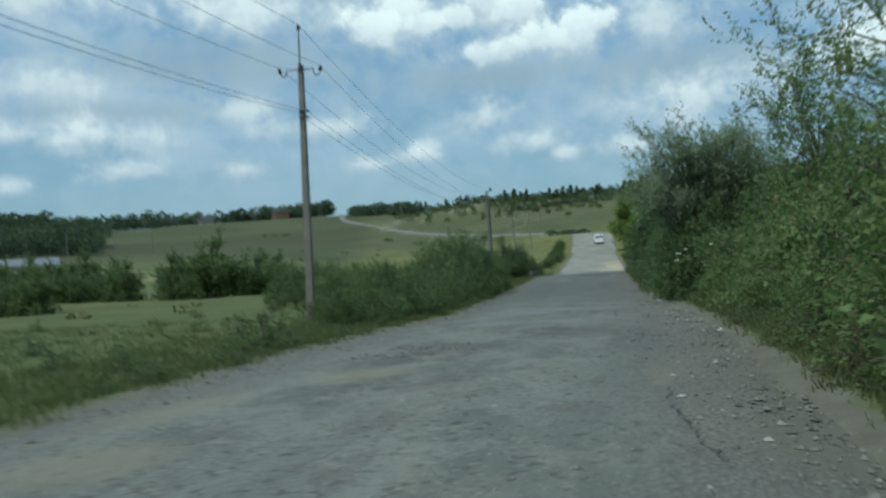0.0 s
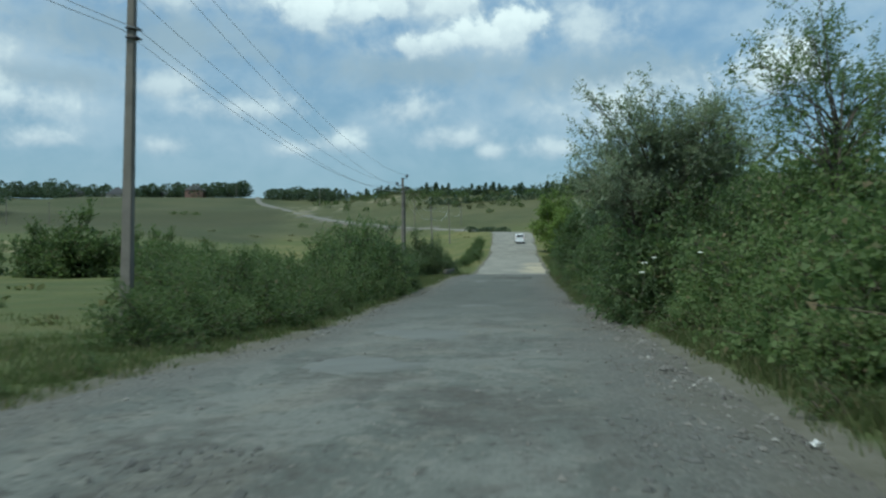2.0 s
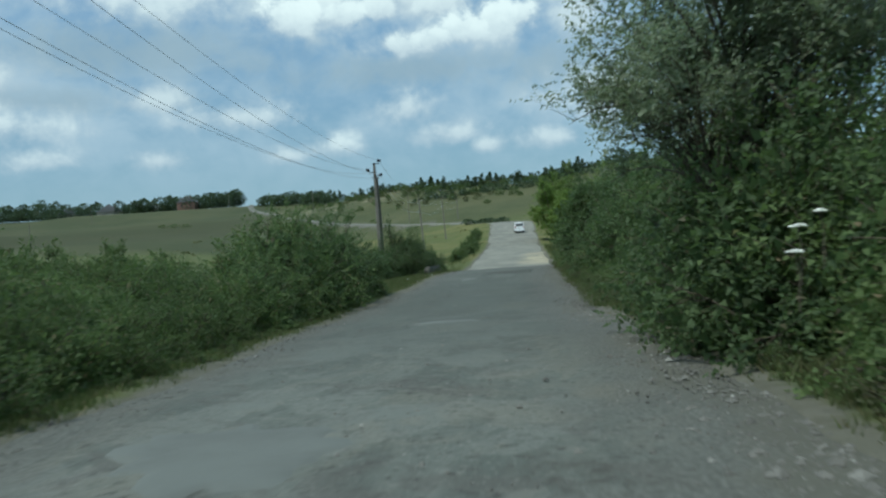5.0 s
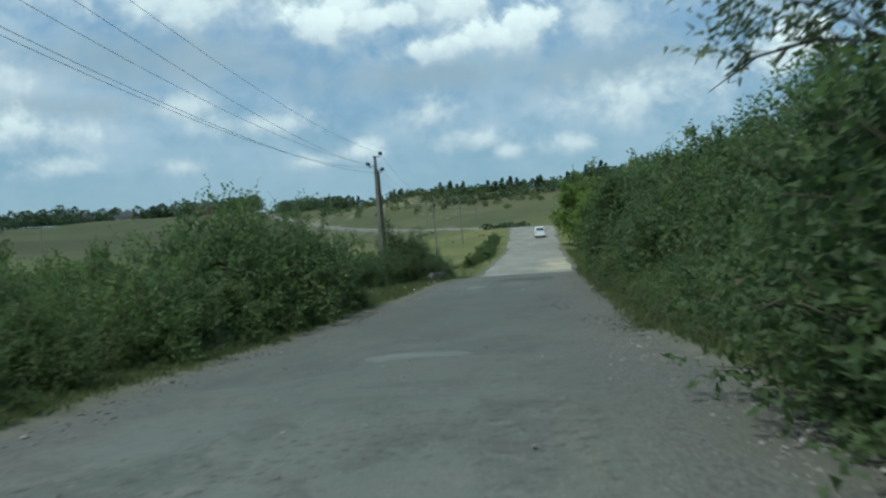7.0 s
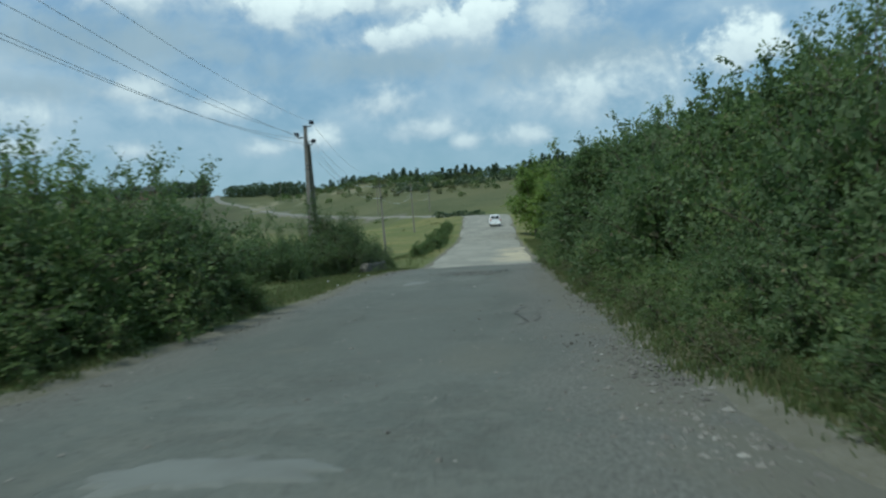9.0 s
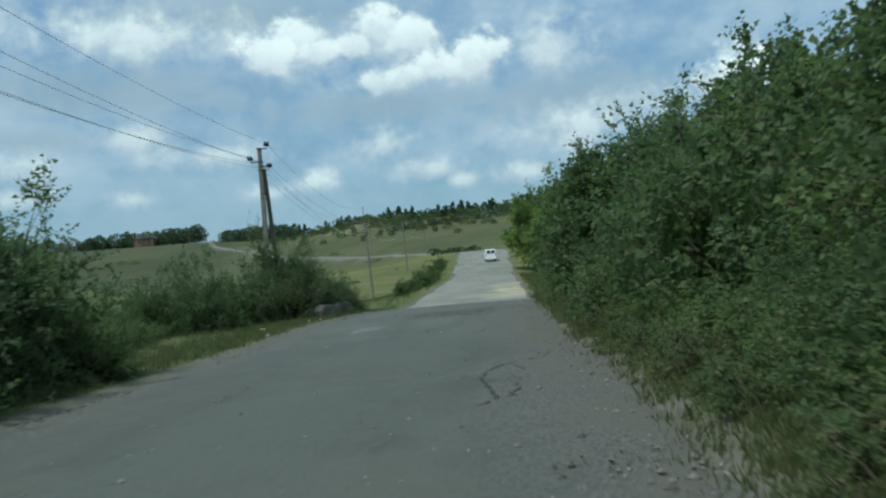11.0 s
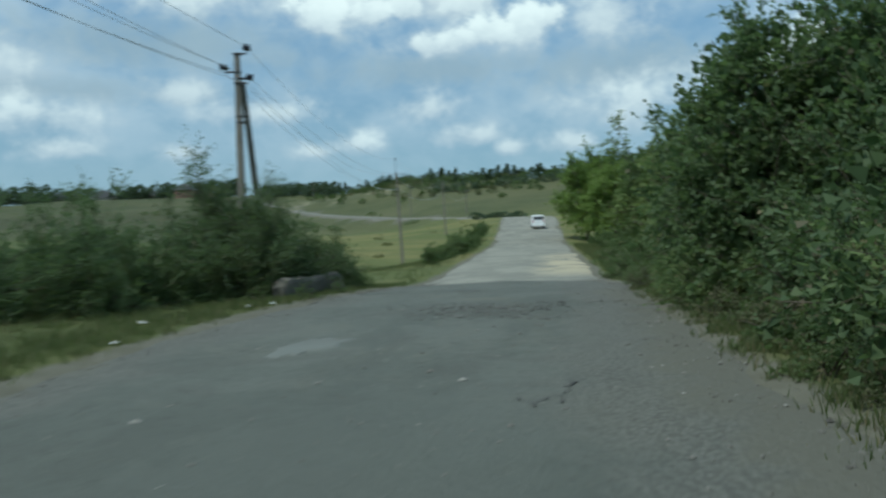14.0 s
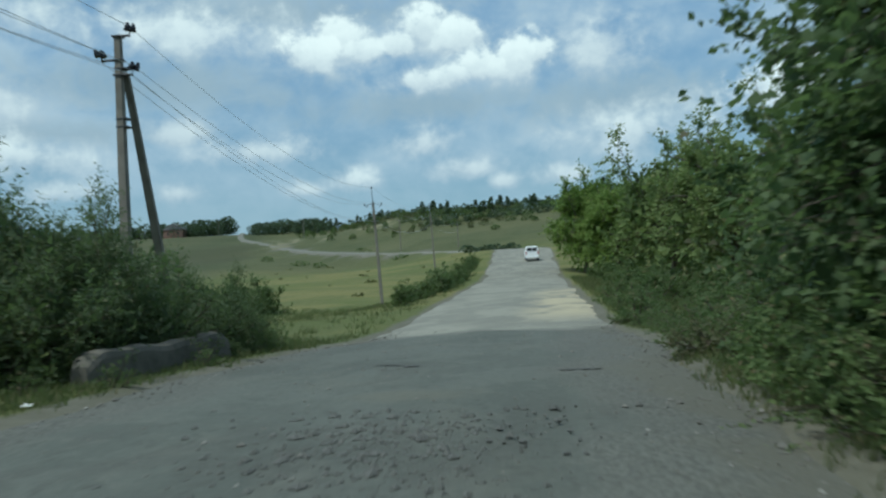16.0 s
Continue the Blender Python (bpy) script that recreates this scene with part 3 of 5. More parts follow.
def slopes(x, y):
    """Height of the land without the road."""
    x, y = np.asarray(x, float), np.asarray(y, float)
    r, a = np.hypot(x, y), np.degrees(np.arctan2(x, y))
    ridge = np.interp(a, [-120, -60, -39, -19, -13, -7.5, 5, 30, 90], [700, 760, 720, 620, 520, 391, 340, 330, 330])
    rise = np.interp(a, [-150, -100, -60, -39, -30, -18.7, -13, -7.5, 0, 12, 60, 110, 150], [4, 12, 42, 45, 43, 41, 35.5, 29.5, 28, 30, 20, 12, 4])
    foot = np.interp(a, [-60, -38, -25, -18, 30], [70, 80, 115, 145, 150])
    u = np.clip((r - foot) / (ridge - foot), 0, 1)
    beyond = 1 - 0.5 * ramp(r, ridge + 60, ridge * 3 + 300)
    hollow = sum(np.interp(u + d, [0, 0.28, 0.5, 0.74, 1.0, 1.2], [0, 0.11, 0.205, 0.56, 1.0, 1.0]) for d in (-0.04, 0, 0.04)) / 3
    w_open = 0.55 * ramp(a, -17, -8)
    soft = u ** 1.3 * (1 - w_open) + hollow * w_open
    hill = rise * soft * beyond
    knolls = lattice(3, x / 60, y / 60) * np.clip((r - 90) / 400, 0, 1) * 3.0
    return hill + knolls + lattice(5, x / 14, y / 14) * 0.12 - 0.3 + 0.5 * ramp(x, 5, 14)


def road_height(y):
    y = np.asarray(y, float)
    return sum(np.interp(y + d, ROAD_Y, ROAD_Z) for d in (-4, -2, 0, 2, 4)) / 5


LINE = spline(WAY, 1.5)
LINE_Z = np.where(LINE[:, 1] < 236, road_height(LINE[:, 1]), 0)
far_z = np.interp(LINE[:, 1], [240, 272, 285, 300, 330, 360, 400, 450, 500, 560, 680], [7.7, 9.6, 10.4, 11.6, 13.8, 16.2, 20.2, 26.4, 31.9, 39.9, 46.0])
w_far = ramp(LINE[:, 1], 214, 262)
LINE_Z = road_height(np.minimum(LINE[:, 1], 240)) * (1 - w_far) + far_z * w_far
RAISED = 0.5 * ramp(LINE[:, 1], 245, 310)
HALF = np.interp(LINE[:, 1], [-60, 20, 36, 45, 62, 72, 88, 100, 150, 230, 270, 320, 600], [4.3, 4.3, 4.5, 4.8, 4.9, 4.4, 4.2, 4.1, 4.2, 4.8, 3.8, 2.2, 1.3])


def land(x, y):
    """Height of the ground sheet, distance beyond the road's edge and the nearest station of the road."""
    x, y = np.atleast_1d(np.asarray(x, float)), np.atleast_1d(np.asarray(y, float))
    near, d = np.zeros(len(x), int), np.zeros(len(x))
    for k in range(0, len(x), 4000):
        dx = x[k:k + 4000, None] - LINE[None, :, 0]
        dy = y[k:k + 4000, None] - LINE[None, :, 1]
        q = dx * dx + dy * dy
        near[k:k + 4000] = q.argmin(1)
        d[k:k + 4000] = np.sqrt(q.min(1))
    out = d - HALF[near]
    bed = LINE_Z[near] - 0.03 - 0.12 * ramp(-out, 0.0, 0.9)
    w = 1 - ramp(out, 0.5, 9.0)
    z = slopes(x, y) * (1 - w) + bed * w
    # ditch where the stream passes under the bridge
    z -= 1.4 * np.exp(-((y - 86) / 3.5) ** 2) * ramp(out, 1.2, 4.0) * (1 - ramp(np.abs(x), 30, 50))
    return z, out, near


def height(x, y):
    return float(land(x, y)[0][0])


def spread(fine, far, step, grow):
    out = list(np.arange(fine[0], fine[1] + step / 2, step))
    s = step
    while out[-1] < far[1]:
        s *= grow
        out.append(out[-1] + s)
    s, low = step, []
    x = out[0]
    while x > far[0]:
        s *= grow
        x -= s
        low.append(x)
    return np.array(low[::-1] + out)


def build_ground():
    xs = spread((-20, 14), (-3200, 3200), 0.6, 1.07)
    ys = spread((-8, 112), (-3000, 3600), 1.1, 1.06)
    gx, gy = np.meshgrid(xs, ys)
    z, out, _ = land(gx.ravel(), gy.ravel())
    z += lattice(9, gx.ravel() / 1.3, gy.ravel() / 1.3) * 0.05 * ramp(out, 0.2, 1.5)
    v = np.stack([gx.ravel(), gy.ravel(), z], 1)
    nx, ny = len(xs), len(ys)
    i = np.arange(nx * ny).reshape(ny, nx)
    f = np.stack([i[:-1, :-1], i[:-1, 1:], i[1:, 1:], i[1:, :-1]], -1).reshape(-1, 4)
    ob = link_mesh("ground", v, f.tolist(), "ground", smooth=True)
    a = ob.data.attributes.new("verge", "FLOAT", "POINT")
    a.data.foreach_set("value", (1 - ramp(out, -0.3, 0.55)).astype(np.float32))
    return tagged(ob, "green and straw-coloured meadow rising to low hills", "meadow", kind="structure")


def build_road():
    line = spline(WAY, 0.45)
    keep = line[:, 1] > -40
    line = line[keep]
    across = np.linspace(-1, 1, 25)
    tangent = np.gradient(line, axis=0)
    tangent /= np.linalg.norm(tangent, axis=1)[:, None]
    side = np.stack([tangent[:, 1], -tangent[:, 0]], 1)
    hz = np.interp(line[:, 1], LINE[:, 1], LINE_Z + RAISED)
    drop = 0.3 + 2.0 * np.interp(line[:, 1], LINE[:, 1], RAISED)
    hw = np.interp(line[:, 1], LINE[:, 1], HALF)
    s = np.cumsum(np.r_[0, np.linalg.norm(np.diff(line, axis=0), axis=1)])
    verts, marks = [], []
    for i in range(len(line)):
        wl = hw[i] * (1 + 0.06 * float(lattice(21, s[i] / 3.1, 0.5)) + 0.03 * float(lattice(22, s[i] / 0.9, 0.5)))
        wr = hw[i] * (1 + 0.05 * float(lattice(23, s[i] / 2.7, 0.5)) + 0.03 * float(lattice(24, s[i] / 0.8, 0.5)))
        u = np.where(across < 0, across * wl, across * wr)
        px, py = line[i, 0] + side[i, 0] * u, line[i, 1] + side[i, 1] * u
        z = hz[i] - 0.012 * np.abs(u) + lattice(31, px / 0.9, py / 0.9) * 0.012 + lattice(32, px / 2.3, py / 2.6) * 0.022
        z -= 0.05 * ramp(np.abs(across), 0.8, 1.0)
        hole = ramp(lattice(33, px / 1.1, py / 1.4), 0.55, 0.85) * 0.035
        z -= hole * (np.abs(across) < 0.9)
        verts.append(np.stack([px, py, z], 1))
        verts[-1] = np.concatenate([[[px[0] - side[i, 0] * 0.25, py[0] - side[i, 1] * 0.25, z[0] - drop[i]]], verts[-1], [[px[-1] + side[i, 0] * 0.25, py[-1] + side[i, 1] * 0.25, z[-1] - drop[i]]]])
        marks.append(np.concatenate([[0], (across + 1) / 2, [1]]))
    k = len(across) + 2
    m = len(line)
    i = np.arange(m * k).reshape(m, k)
    f = np.stack([i[:-1, :-1], i[:-1, 1:], i[1:, 1:], i[1:, :-1]], -1).reshape(-1, 4)
    ob = link_mesh("road", np.concatenate(verts), f.tolist(), "road", smooth=True)
    a = ob.data.attributes.new("across", "FLOAT", "POINT")
    a.data.foreach_set("value", np.concatenate(marks).astype(np.float32))
    return tagged(ob, "worn patched asphalt country road with gravel edges", "road", kind="structure")


def road_top(x, y):
    k = int(np.argmin((LINE[:, 0] - x) ** 2 + (LINE[:, 1] - y) ** 2))
    z = np.interp(y, LINE[:, 1], LINE_Z)
    return float(z - 0.012 * abs(x - np.interp(y, LINE[:, 1], LINE[:, 0])) + lattice(31, x / 0.9, y / 0.9) * 0.012 + lattice(32, x / 2.3, y / 2.6) * 0.022)


ground = build_ground()
road = build_road()


# ---- plants ----
def bent(a, c, b, t):
    t = np.asarray(t)[..., None]
    return a * (1 - t) ** 2 + 2 * c * t * (1 - t) + b * t * t


def unit(v):
    return v / np.maximum(np.linalg.norm(v, axis=-1, keepdims=True), 1e-6)


def leaf_quads(rng, at, way, length, width, droop=0.25, small=False):
    """A pointed, slightly folded leaf at each place; small ones are single faces."""
    k = len(at)
    d = unit(way + rng.normal(0, 0.45, (k, 3)) + np.array([0, 0, -droop]))
    s = unit(np.cross(d, rng.normal(0, 0.8, (k, 3)) + np.array([0, 0, 1.0])))
    up = np.cross(s, d)
    L = (length * rng.uniform(0.6, 1.3, k))[:, None]
    W = (width * rng.uniform(0.7, 1.3, k))[:, None]
    if small:
        q = np.empty((k, 3, 3))
        q[:, 0], q[:, 1], q[:, 2] = at + d * L, at + d * L * 0.1 + s * W * 0.55, at + d * L * 0.25 - s * W * 0.5
        return q.reshape(-1, 3)
    q = np.empty((k, 4, 3))
    q[:, 0] = at
    q[:, 1] = at + d * L * 0.45 + s * W * 0.5 + up * W * 0.18
    q[:, 2] = at + d * L
    q[:, 3] = at + d * L * 0.45 - s * W * 0.5 + up * W * 0.18
    return q.reshape(-1, 3)


def plant(name, seed, high, wide, mat, leaf, stems=24, subs=7, twigs=5, per=8, trunk=0.0, crown_low=0.0, twig_len=0.35, droop=0.25,
          bark="twig", flop=0.0, gap=0.0, plume=0.25, label="", category="bush", lift=0.72, limb_r=0.02, core=450, core_leaf=0.34, small=True):
    """A bush or tree grown from its base: stems to an uneven outline, side shoots, twigs and leaves along them."""
    rng = np.random.default_rng(seed)
    root = new(name)
    wood, leaves = [], []
    mid, tall = high * (crown_low + (1 - crown_low) * 0.45), high * (1 - crown_low) * 0.55
    if trunk:
        top = np.array([rng.normal(0, 0.06) * high, rng.normal(0, 0.06) * high, high * 0.8])
        pts = bent(np.array([0, 0, -0.15]), np.array([top[0] * 0.2, top[1] * 0.2 + 0.1, high * 0.4]), top, np.linspace(0, 1, 7))
        wood.append(tube(pts, list(trunk * (1 - 0.85 * np.linspace(0, 1, 7))), 7))
    ends = []
    for k in range(stems):
        if gap and rng.uniform() < gap:
            continue
        f = rng.uniform(0, 2 * math.pi)
        c = rng.uniform(-0.55 if crown_low > 0.05 else -0.05, 1.0)
        sn = math.sqrt(1 - c * c)
        lump = 1 + 0.22 * math.sin(3 * f + seed) + 0.15 * math.sin(5 * f + 2 * seed + 3 * c)
        reach = rng.uniform(0.62, 1.08) * lump
        e = np.array([math.cos(f) * sn * wide * reach, math.sin(f) * sn * wide * reach, 0.0])
        e[2] = (mid + c * tall * reach) if crown_low > 0.05 else high * max(0.12, c) * min(1.12, reach)
        if trunk:
            g = rng.uniform(0.25, 0.95)
            a = np.array([pts[int(g * 6)][0], pts[int(g * 6)][1], high * 0.8 * g])
            a[2] = min(a[2], max(0.15 * high, e[2] - 0.1 * high))
            ctl = (a + e) / 2 + np.array([0, 0, 0.12 * high])
        else:
            a = np.array([rng.normal(0, 0.16) * wide, rng.normal(0, 0.16) * wide, -0.05])
            ctl = np.array([a[0] + e[0] * 0.4, a[1] + e[1] * 0.4, e[2] * lift + 0.25 * high * flop])
        p = bent(a, ctl, e, np.linspace(0, 1, 5))
        wood.append(tube(p, list(limb_r * np.array([1.6, 1.2, 0.9, 0.6, 0.25]) * (1 if not trunk else 1.3)), 3))
        ends.append((a, ctl, e))
    for a, ctl, e in ends:
        ts = rng.uniform(0.3, 1.0, subs)
        for s0, t in zip(bent(a, ctl, e, ts), ts):
            out = unit(s0 - np.array([0, 0, mid * 0.6]))
            d = unit(out + rng.normal(0, 0.7, 3) + np.array([0, 0, plume - flop * 0.5]))
            length = wide * rng.uniform(0.18, 0.42)
            s1 = s0 + d * length
            s1[2] = max(s1[2], 0.05)
            wood.append(tube([s0, s1], [limb_r * 0.45, limb_r * 0.12], 3))
            g = rng.uniform(0.15, 1.0, twigs)[:, None]
            base = s0 + (s1 - s0) * g
            td = unit(d + rng.normal(0, 0.75, (twigs, 3)) + np.array([0, 0, 0.15 - flop]))
            tl = twig_len * rng.uniform(0.5, 1.25, twigs)
            h = np.linspace(0.1, 1.0, per)
            at = base[:, None, :] + td[:, None, :] * (tl[:, None, None] * h[None, :, None])
            at[..., 2] -= flop * 0.25 * tl[:, None] * (h ** 2)[None, :]
            side = unit(np.cross(td, np.array([0.1, 0.2, 1.0])))[:, None, :] * np.where(np.arange(per) % 2, 1, -1)[None, :, None]
            way = td[:, None, :] * 0.7 + side * 0.8
            leaves.append(leaf_quads(rng, at.reshape(-1, 3), way.reshape(-1, 3), leaf[0], leaf[1], droop, small))
    # leaves deep inside
    k = core
    cdir = unit(rng.normal(0, 1, (k, 3)))
    if crown_low <= 0.05:
        cdir[:, 2] = np.abs(cdir[:, 2])
    cr = rng.uniform(0.30, 0.86, (k, 1))
    cat = cdir * cr * np.array([wide, wide, tall if crown_low > 0.05 else high]) + np.array([0, 0, mid if crown_low > 0.05 else 0.05])
    leaves.append(leaf_quads(rng, cat, cdir, core_leaf, core_leaf * 0.75, 0.1, small))
    v, f = joined(wood)
    link_mesh("trunk" if trunk else "stem", v, f, bark, root, smooth=True)
    q = np.concatenate(leaves)
    per = 3 if small else 4
    q = q[np.repeat(q.reshape(-1, per, 3)[:, :, 2].min(1) > -0.05, per)]
    quads_mesh("crown" if trunk else "foliage", q, mat, root, per=per)
    return tagged(root, label, category)


def stand(kind, x, y, size=1.0, turn=None, tall=1.0, sink=0.08, group="", lean=0.0):
    """A plant of that kind on the ground at x, y."""
    z = height(x, y) - sink
    turn = random.uniform(0, 360) if turn is None else turn
    src = KINDS[kind]
    m = pose(x, y, z, 0, lean, 0) @ pose(0, 0, 0, 0, 0, turn)
    if kind not in FIRST:
        FIRST[kind] = src
        src.matrix_basis = m
        ob = src
    else:
        ob = copy_thing(src, m)
    ob.scale = (size, size, size * tall)
    if group:
        tagged(ob, group=group)
    return ob


FIRST = {}
KINDS = {
    "bramble_a": plant("bramble_bush", 11, 1.9, 1.7, "bramble", (0.092, 0.075), 26, 8, 5, 7, flop=0.35, twig_len=0.42, label="tangled green bramble bush with arching shoots", category="bush", core=900, core_leaf=0.16),
    "bramble_b": plant("bramble_bush", 12, 1.9, 1.8, "bramble", (0.094, 0.076), 26, 8, 5, 7, flop=0.5, twig_len=0.46, label="tangled green bramble bush with arching shoots", category="bush", core=900, core_leaf=0.16),
    "hedge_a": plant("hedge_shrub", 13, 2.2, 1.6, "hedge", (0.092, 0.066), 26, 7, 5, 7, twig_len=0.4, label="dense green roadside shrub with small leaves", category="shrub", core=900, core_leaf=0.16),
    "hedge_b": plant("hedge_shrub", 14, 2.2, 1.7, "hedge", (0.092, 0.065), 26, 7, 5, 7, twig_len=0.45, flop=0.15, label="dense green roadside shrub with small leaves", category="shrub", core=900, core_leaf=0.16),
    "dark_a": plant("dark_shrub", 15, 3.2, 1.9, "dark_shrub", (0.108, 0.078), 30, 8, 5, 7, twig_len=0.45, label="dark green leafy shrub growing from many stems", category="shrub", core=1300, core_leaf=0.19),
    "dark_b": plant("dark_shrub", 16, 3.2, 1.8, "dark_shrub", (0.108, 0.078), 30, 8, 5, 7, twig_len=0.5, flop=0.2, label="dark green leafy shrub growing from many stems", category="shrub", core=1300, core_leaf=0.19),
    "dark_back": plant("dark_shrub", 31, 3.2, 1.9, "dark_shrub", (0.135, 0.095), 26, 7, 5, 6, twig_len=0.5, label="dark green leafy shrub growing from many stems", category="shrub", core=800, core_leaf=0.24),
    "green_shrub": plant("leafy_shrub", 25, 3.2, 1.9, "bramble", (0.108, 0.080), 30, 8, 5, 7, twig_len=0.5, flop=0.1, label="tall mid-green leafy shrub beside the road", category="shrub", core=1300, core_leaf=0.19),
    "green_back": plant("leafy_shrub", 32, 3.2, 1.9, "bramble", (0.135, 0.098), 26, 7, 5, 6, twig_len=0.5, flop=0.1, label="tall mid-green leafy shrub beside the road", category="shrub", core=800, core_leaf=0.24),
    "willow": plant("willow_tree", 17, 7.6, 2.7, "willow", (0.135, 0.050), 44, 9, 7, 8, trunk=0.10, crown_low=0.50, twig_len=0.48, flop=0.05, plume=0.7, bark="bark", limb_r=0.018, gap=0.12, label="tall grey-green willow tree with thin stems", category="tree", core=120, core_leaf=0.18),
    "acacia": plant("acacia_tree", 18, 8.0, 3.0, "acacia", (0.10, 0.050), 34, 8, 6, 12, trunk=0.09, crown_low=0.34, twig_len=0.55, droop=0.5, bark="bark", limb_r=0.016, gap=0.12, label="acacia tree with feathery drooping leaves", category="tree", core=60, core_leaf=0.2),
    "tree": plant("broadleaf_tree", 19, 6.5, 2.6, "dark_shrub", (0.135, 0.105), 56, 8, 6, 7, small=False, trunk=0.14, crown_low=0.06, twig_len=0.5, bark="bark", limb_r=0.016, label="dark green broadleaf tree leaning over the roadside", category="tree", core=2200, core_leaf=0.24),
    "mid_tree": plant("broadleaf_tree", 23, 6.5, 2.7, "pale_tree", (0.20, 0.13), 44, 8, 6, 6, trunk=0.14, crown_low=0.06, twig_len=0.5, bark="bark", limb_r=0.03, label="mid-green broadleaf tree on the bank", category="tree", core=900, core_leaf=0.40),
    "bright": plant("bright_tree", 20, 6.5, 2.8, "bright", (0.21, 0.14), 44, 8, 6, 6, trunk=0.16, crown_low=0.06, twig_len=0.5, bark="bark", limb_r=0.03, label="bright yellow-green bushy tree beside the road", category="tree", core=900, core_leaf=0.40),
    "field_bush": plant("field_bush", 21, 3.0, 2.4, "hedge", (0.17, 0.12), 28, 8, 6, 6, twig_len=0.5, label="rounded dark green bush in the meadow", category="bush", core=1100, core_leaf=0.30),
    "dry_bramble": plant("dusty_bramble", 24, 1.0, 0.95, "dry_bramble", (0.075, 0.055), 14, 5, 4, 6, flop=0.4, twig_len=0.3, label="low dusty bramble with browned leaves at the roadside", category="bush", core=150, core_leaf=0.12),
    "feather": plant("feathery_shrub", 26, 3.2, 2.0, "feather", (0.115, 0.042), 32, 8, 7, 8, twig_len=0.5, plume=0.5, label="feathery grey-green shrub behind the bridge parapet", category="shrub", core=900, core_leaf=0.2),
    "small_bush": plant("verge_bush", 27, 2.2, 1.6, "hedge", (0.22, 0.15), 16, 6, 4, 5, twig_len=0.4, label="small green bush on the verge of the dusty road", category="bush", core=160, core_leaf=0.36),
    "low_weed": plant("weed_clump", 22, 0.6, 0.55, "hedge", (0.085, 0.032), 12, 3, 4, 6, twig_len=0.15, label="low green weed clump in the grass", category="weeds", core=110, core_leaf=0.07),
}


def row_of(kinds, y0, y1, x_of, n, size=(0.85, 1.2), tall=(0.9, 1.15), group="", jitter=0.6):
    for k in range(n):
        y = y0 + (y1 - y0) * (k + random.uniform(0.1, 0.9)) / n
        edge = float(np.interp(y, LINE[:, 1], LINE[:, 0]))
        hw = float(np.interp(y, LINE[:, 1], HALF))
        d = x_of + random.uniform(-jitter, jitter)
        x = edge + (hw + d if d > 0 else -hw + d)
        stand(random.choice(kinds), x, y, random.uniform(*size), None, random.uniform(*tall), group=group)


random.seed(4)
# left side: low hedge, taller shrubs, then loose bushes to the bridge
row_of(["hedge_a", "hedge_b", "bramble_a"], 24.5, 48, -1.4, 16, (0.55, 0.75), group="left hedge", jitter=0.3)
row_of(["hedge_a", "hedge_b", "bramble_b"], 31, 38, -3.4, 4, (0.8, 1.0), group="left hedge")
row_of(["hedge_a", "bramble_a", "hedge_b"], 38, 50, -3.4, 7, (0.8, 0.95), (1.0, 1.1), group="left hedge")
row_of(["hedge_a", "hedge_b", "bramble_b"], 37, 52, -6.0, 6, (0.8, 1.0), group="left hedge")
row_of(["dark_a", "green_shrub", "hedge_b"], 47.5, 54, -1.9, 5, (0.68, 0.8), (0.95, 1.05), group="left hedge", jitter=0.2)
row_of(["dark_a", "green_shrub", "dark_b"], 54.0, 65.0, -2.5, 9, (1.06, 1.2), (1.0, 1.1), group="left hedge", jitter=0.25)
row_of(["hedge_a", "hedge_b"], 55, 65, -1.2, 6, (0.5, 0.7), (0.9, 1.05), group="left hedge", jitter=0.3)
row_of(["dark_back", "green_back"], 56, 66, -4.6, 5, (1.0, 1.12), (0.9, 1.02), group="left hedge")
row_of(["dark_back", "green_back"], 52, 66, -7.4, 5, (0.6, 0.75), (0.9, 1.0), group="left hedge")
row_of(["hedge_a", "dark_b", "hedge_b"], 72, 83, -5.0, 8, (0.48, 0.66), (0.75, 0.95), group="stream bushes", jitter=0.9)
row_of(["hedge_a", "green_shrub", "hedge_b"], 71, 84, -8.2, 7, (0.5, 0.72), (0.7, 0.9), group="stream bushes", jitter=1.2)
for x, y, s, tall in ((-10.3, 85.0, 1.08, 1.02), (-9.3, 86.8, 0.82, 1.15), (-10.6, 87.2, 0.85, 1.2), (-9.7, 83.4, 0.78, 1.05), (-11.2, 83.6, 0.95, 1.1), (-9.6, 84.6, 0.85, 1.15), (-8.9, 88.4, 0.62, 1.0), (-10.2, 84.2, 1.1, 1.15)):
    stand("feather", x, y, s, 40 if y == 84.2 else None, tall, group="stream bushes")
for x, y, s, k in ((-10.6, 82.4, 0.72, "dark_a"), (-10.0, 84.6, 0.85, "dark_a"), (-9.8, 86.4, 0.8, "dark_b"), (-11.8, 84.2, 0.62, "dark_b"), (-12.6, 86.2, 0.55, "dark_a"), (-8.9, 88.0, 0.5, "hedge_b"), (-9.9, 89.6, 0.6, "hedge_a"), (-11.9, 81.6, 0.62, "green_shrub"), (-13.8, 83.6, 0.5, "green_shrub"), (-15.5, 86.0, 0.5, "dark_b"), (-8.7, 87.2, 0.45, "hedge_a")):
    stand(k, x, y, s, group="stream bushes")
for x, y, s, k in ((-8.6, 89.6, 0.46, "feather"), (-9.3, 91.0, 0.58, "feather"), (-8.3, 90.8, 0.4, "hedge_a"), (-9.9, 90.4, 0.62, "dark_b"), (-10.6, 92.0, 0.7, "feather"), (-8.9, 92.4, 0.45, "hedge_b"), (-11.6, 91.2, 0.75, "dark_a")):
    stand(k, x, y, s, group="stream bushes")
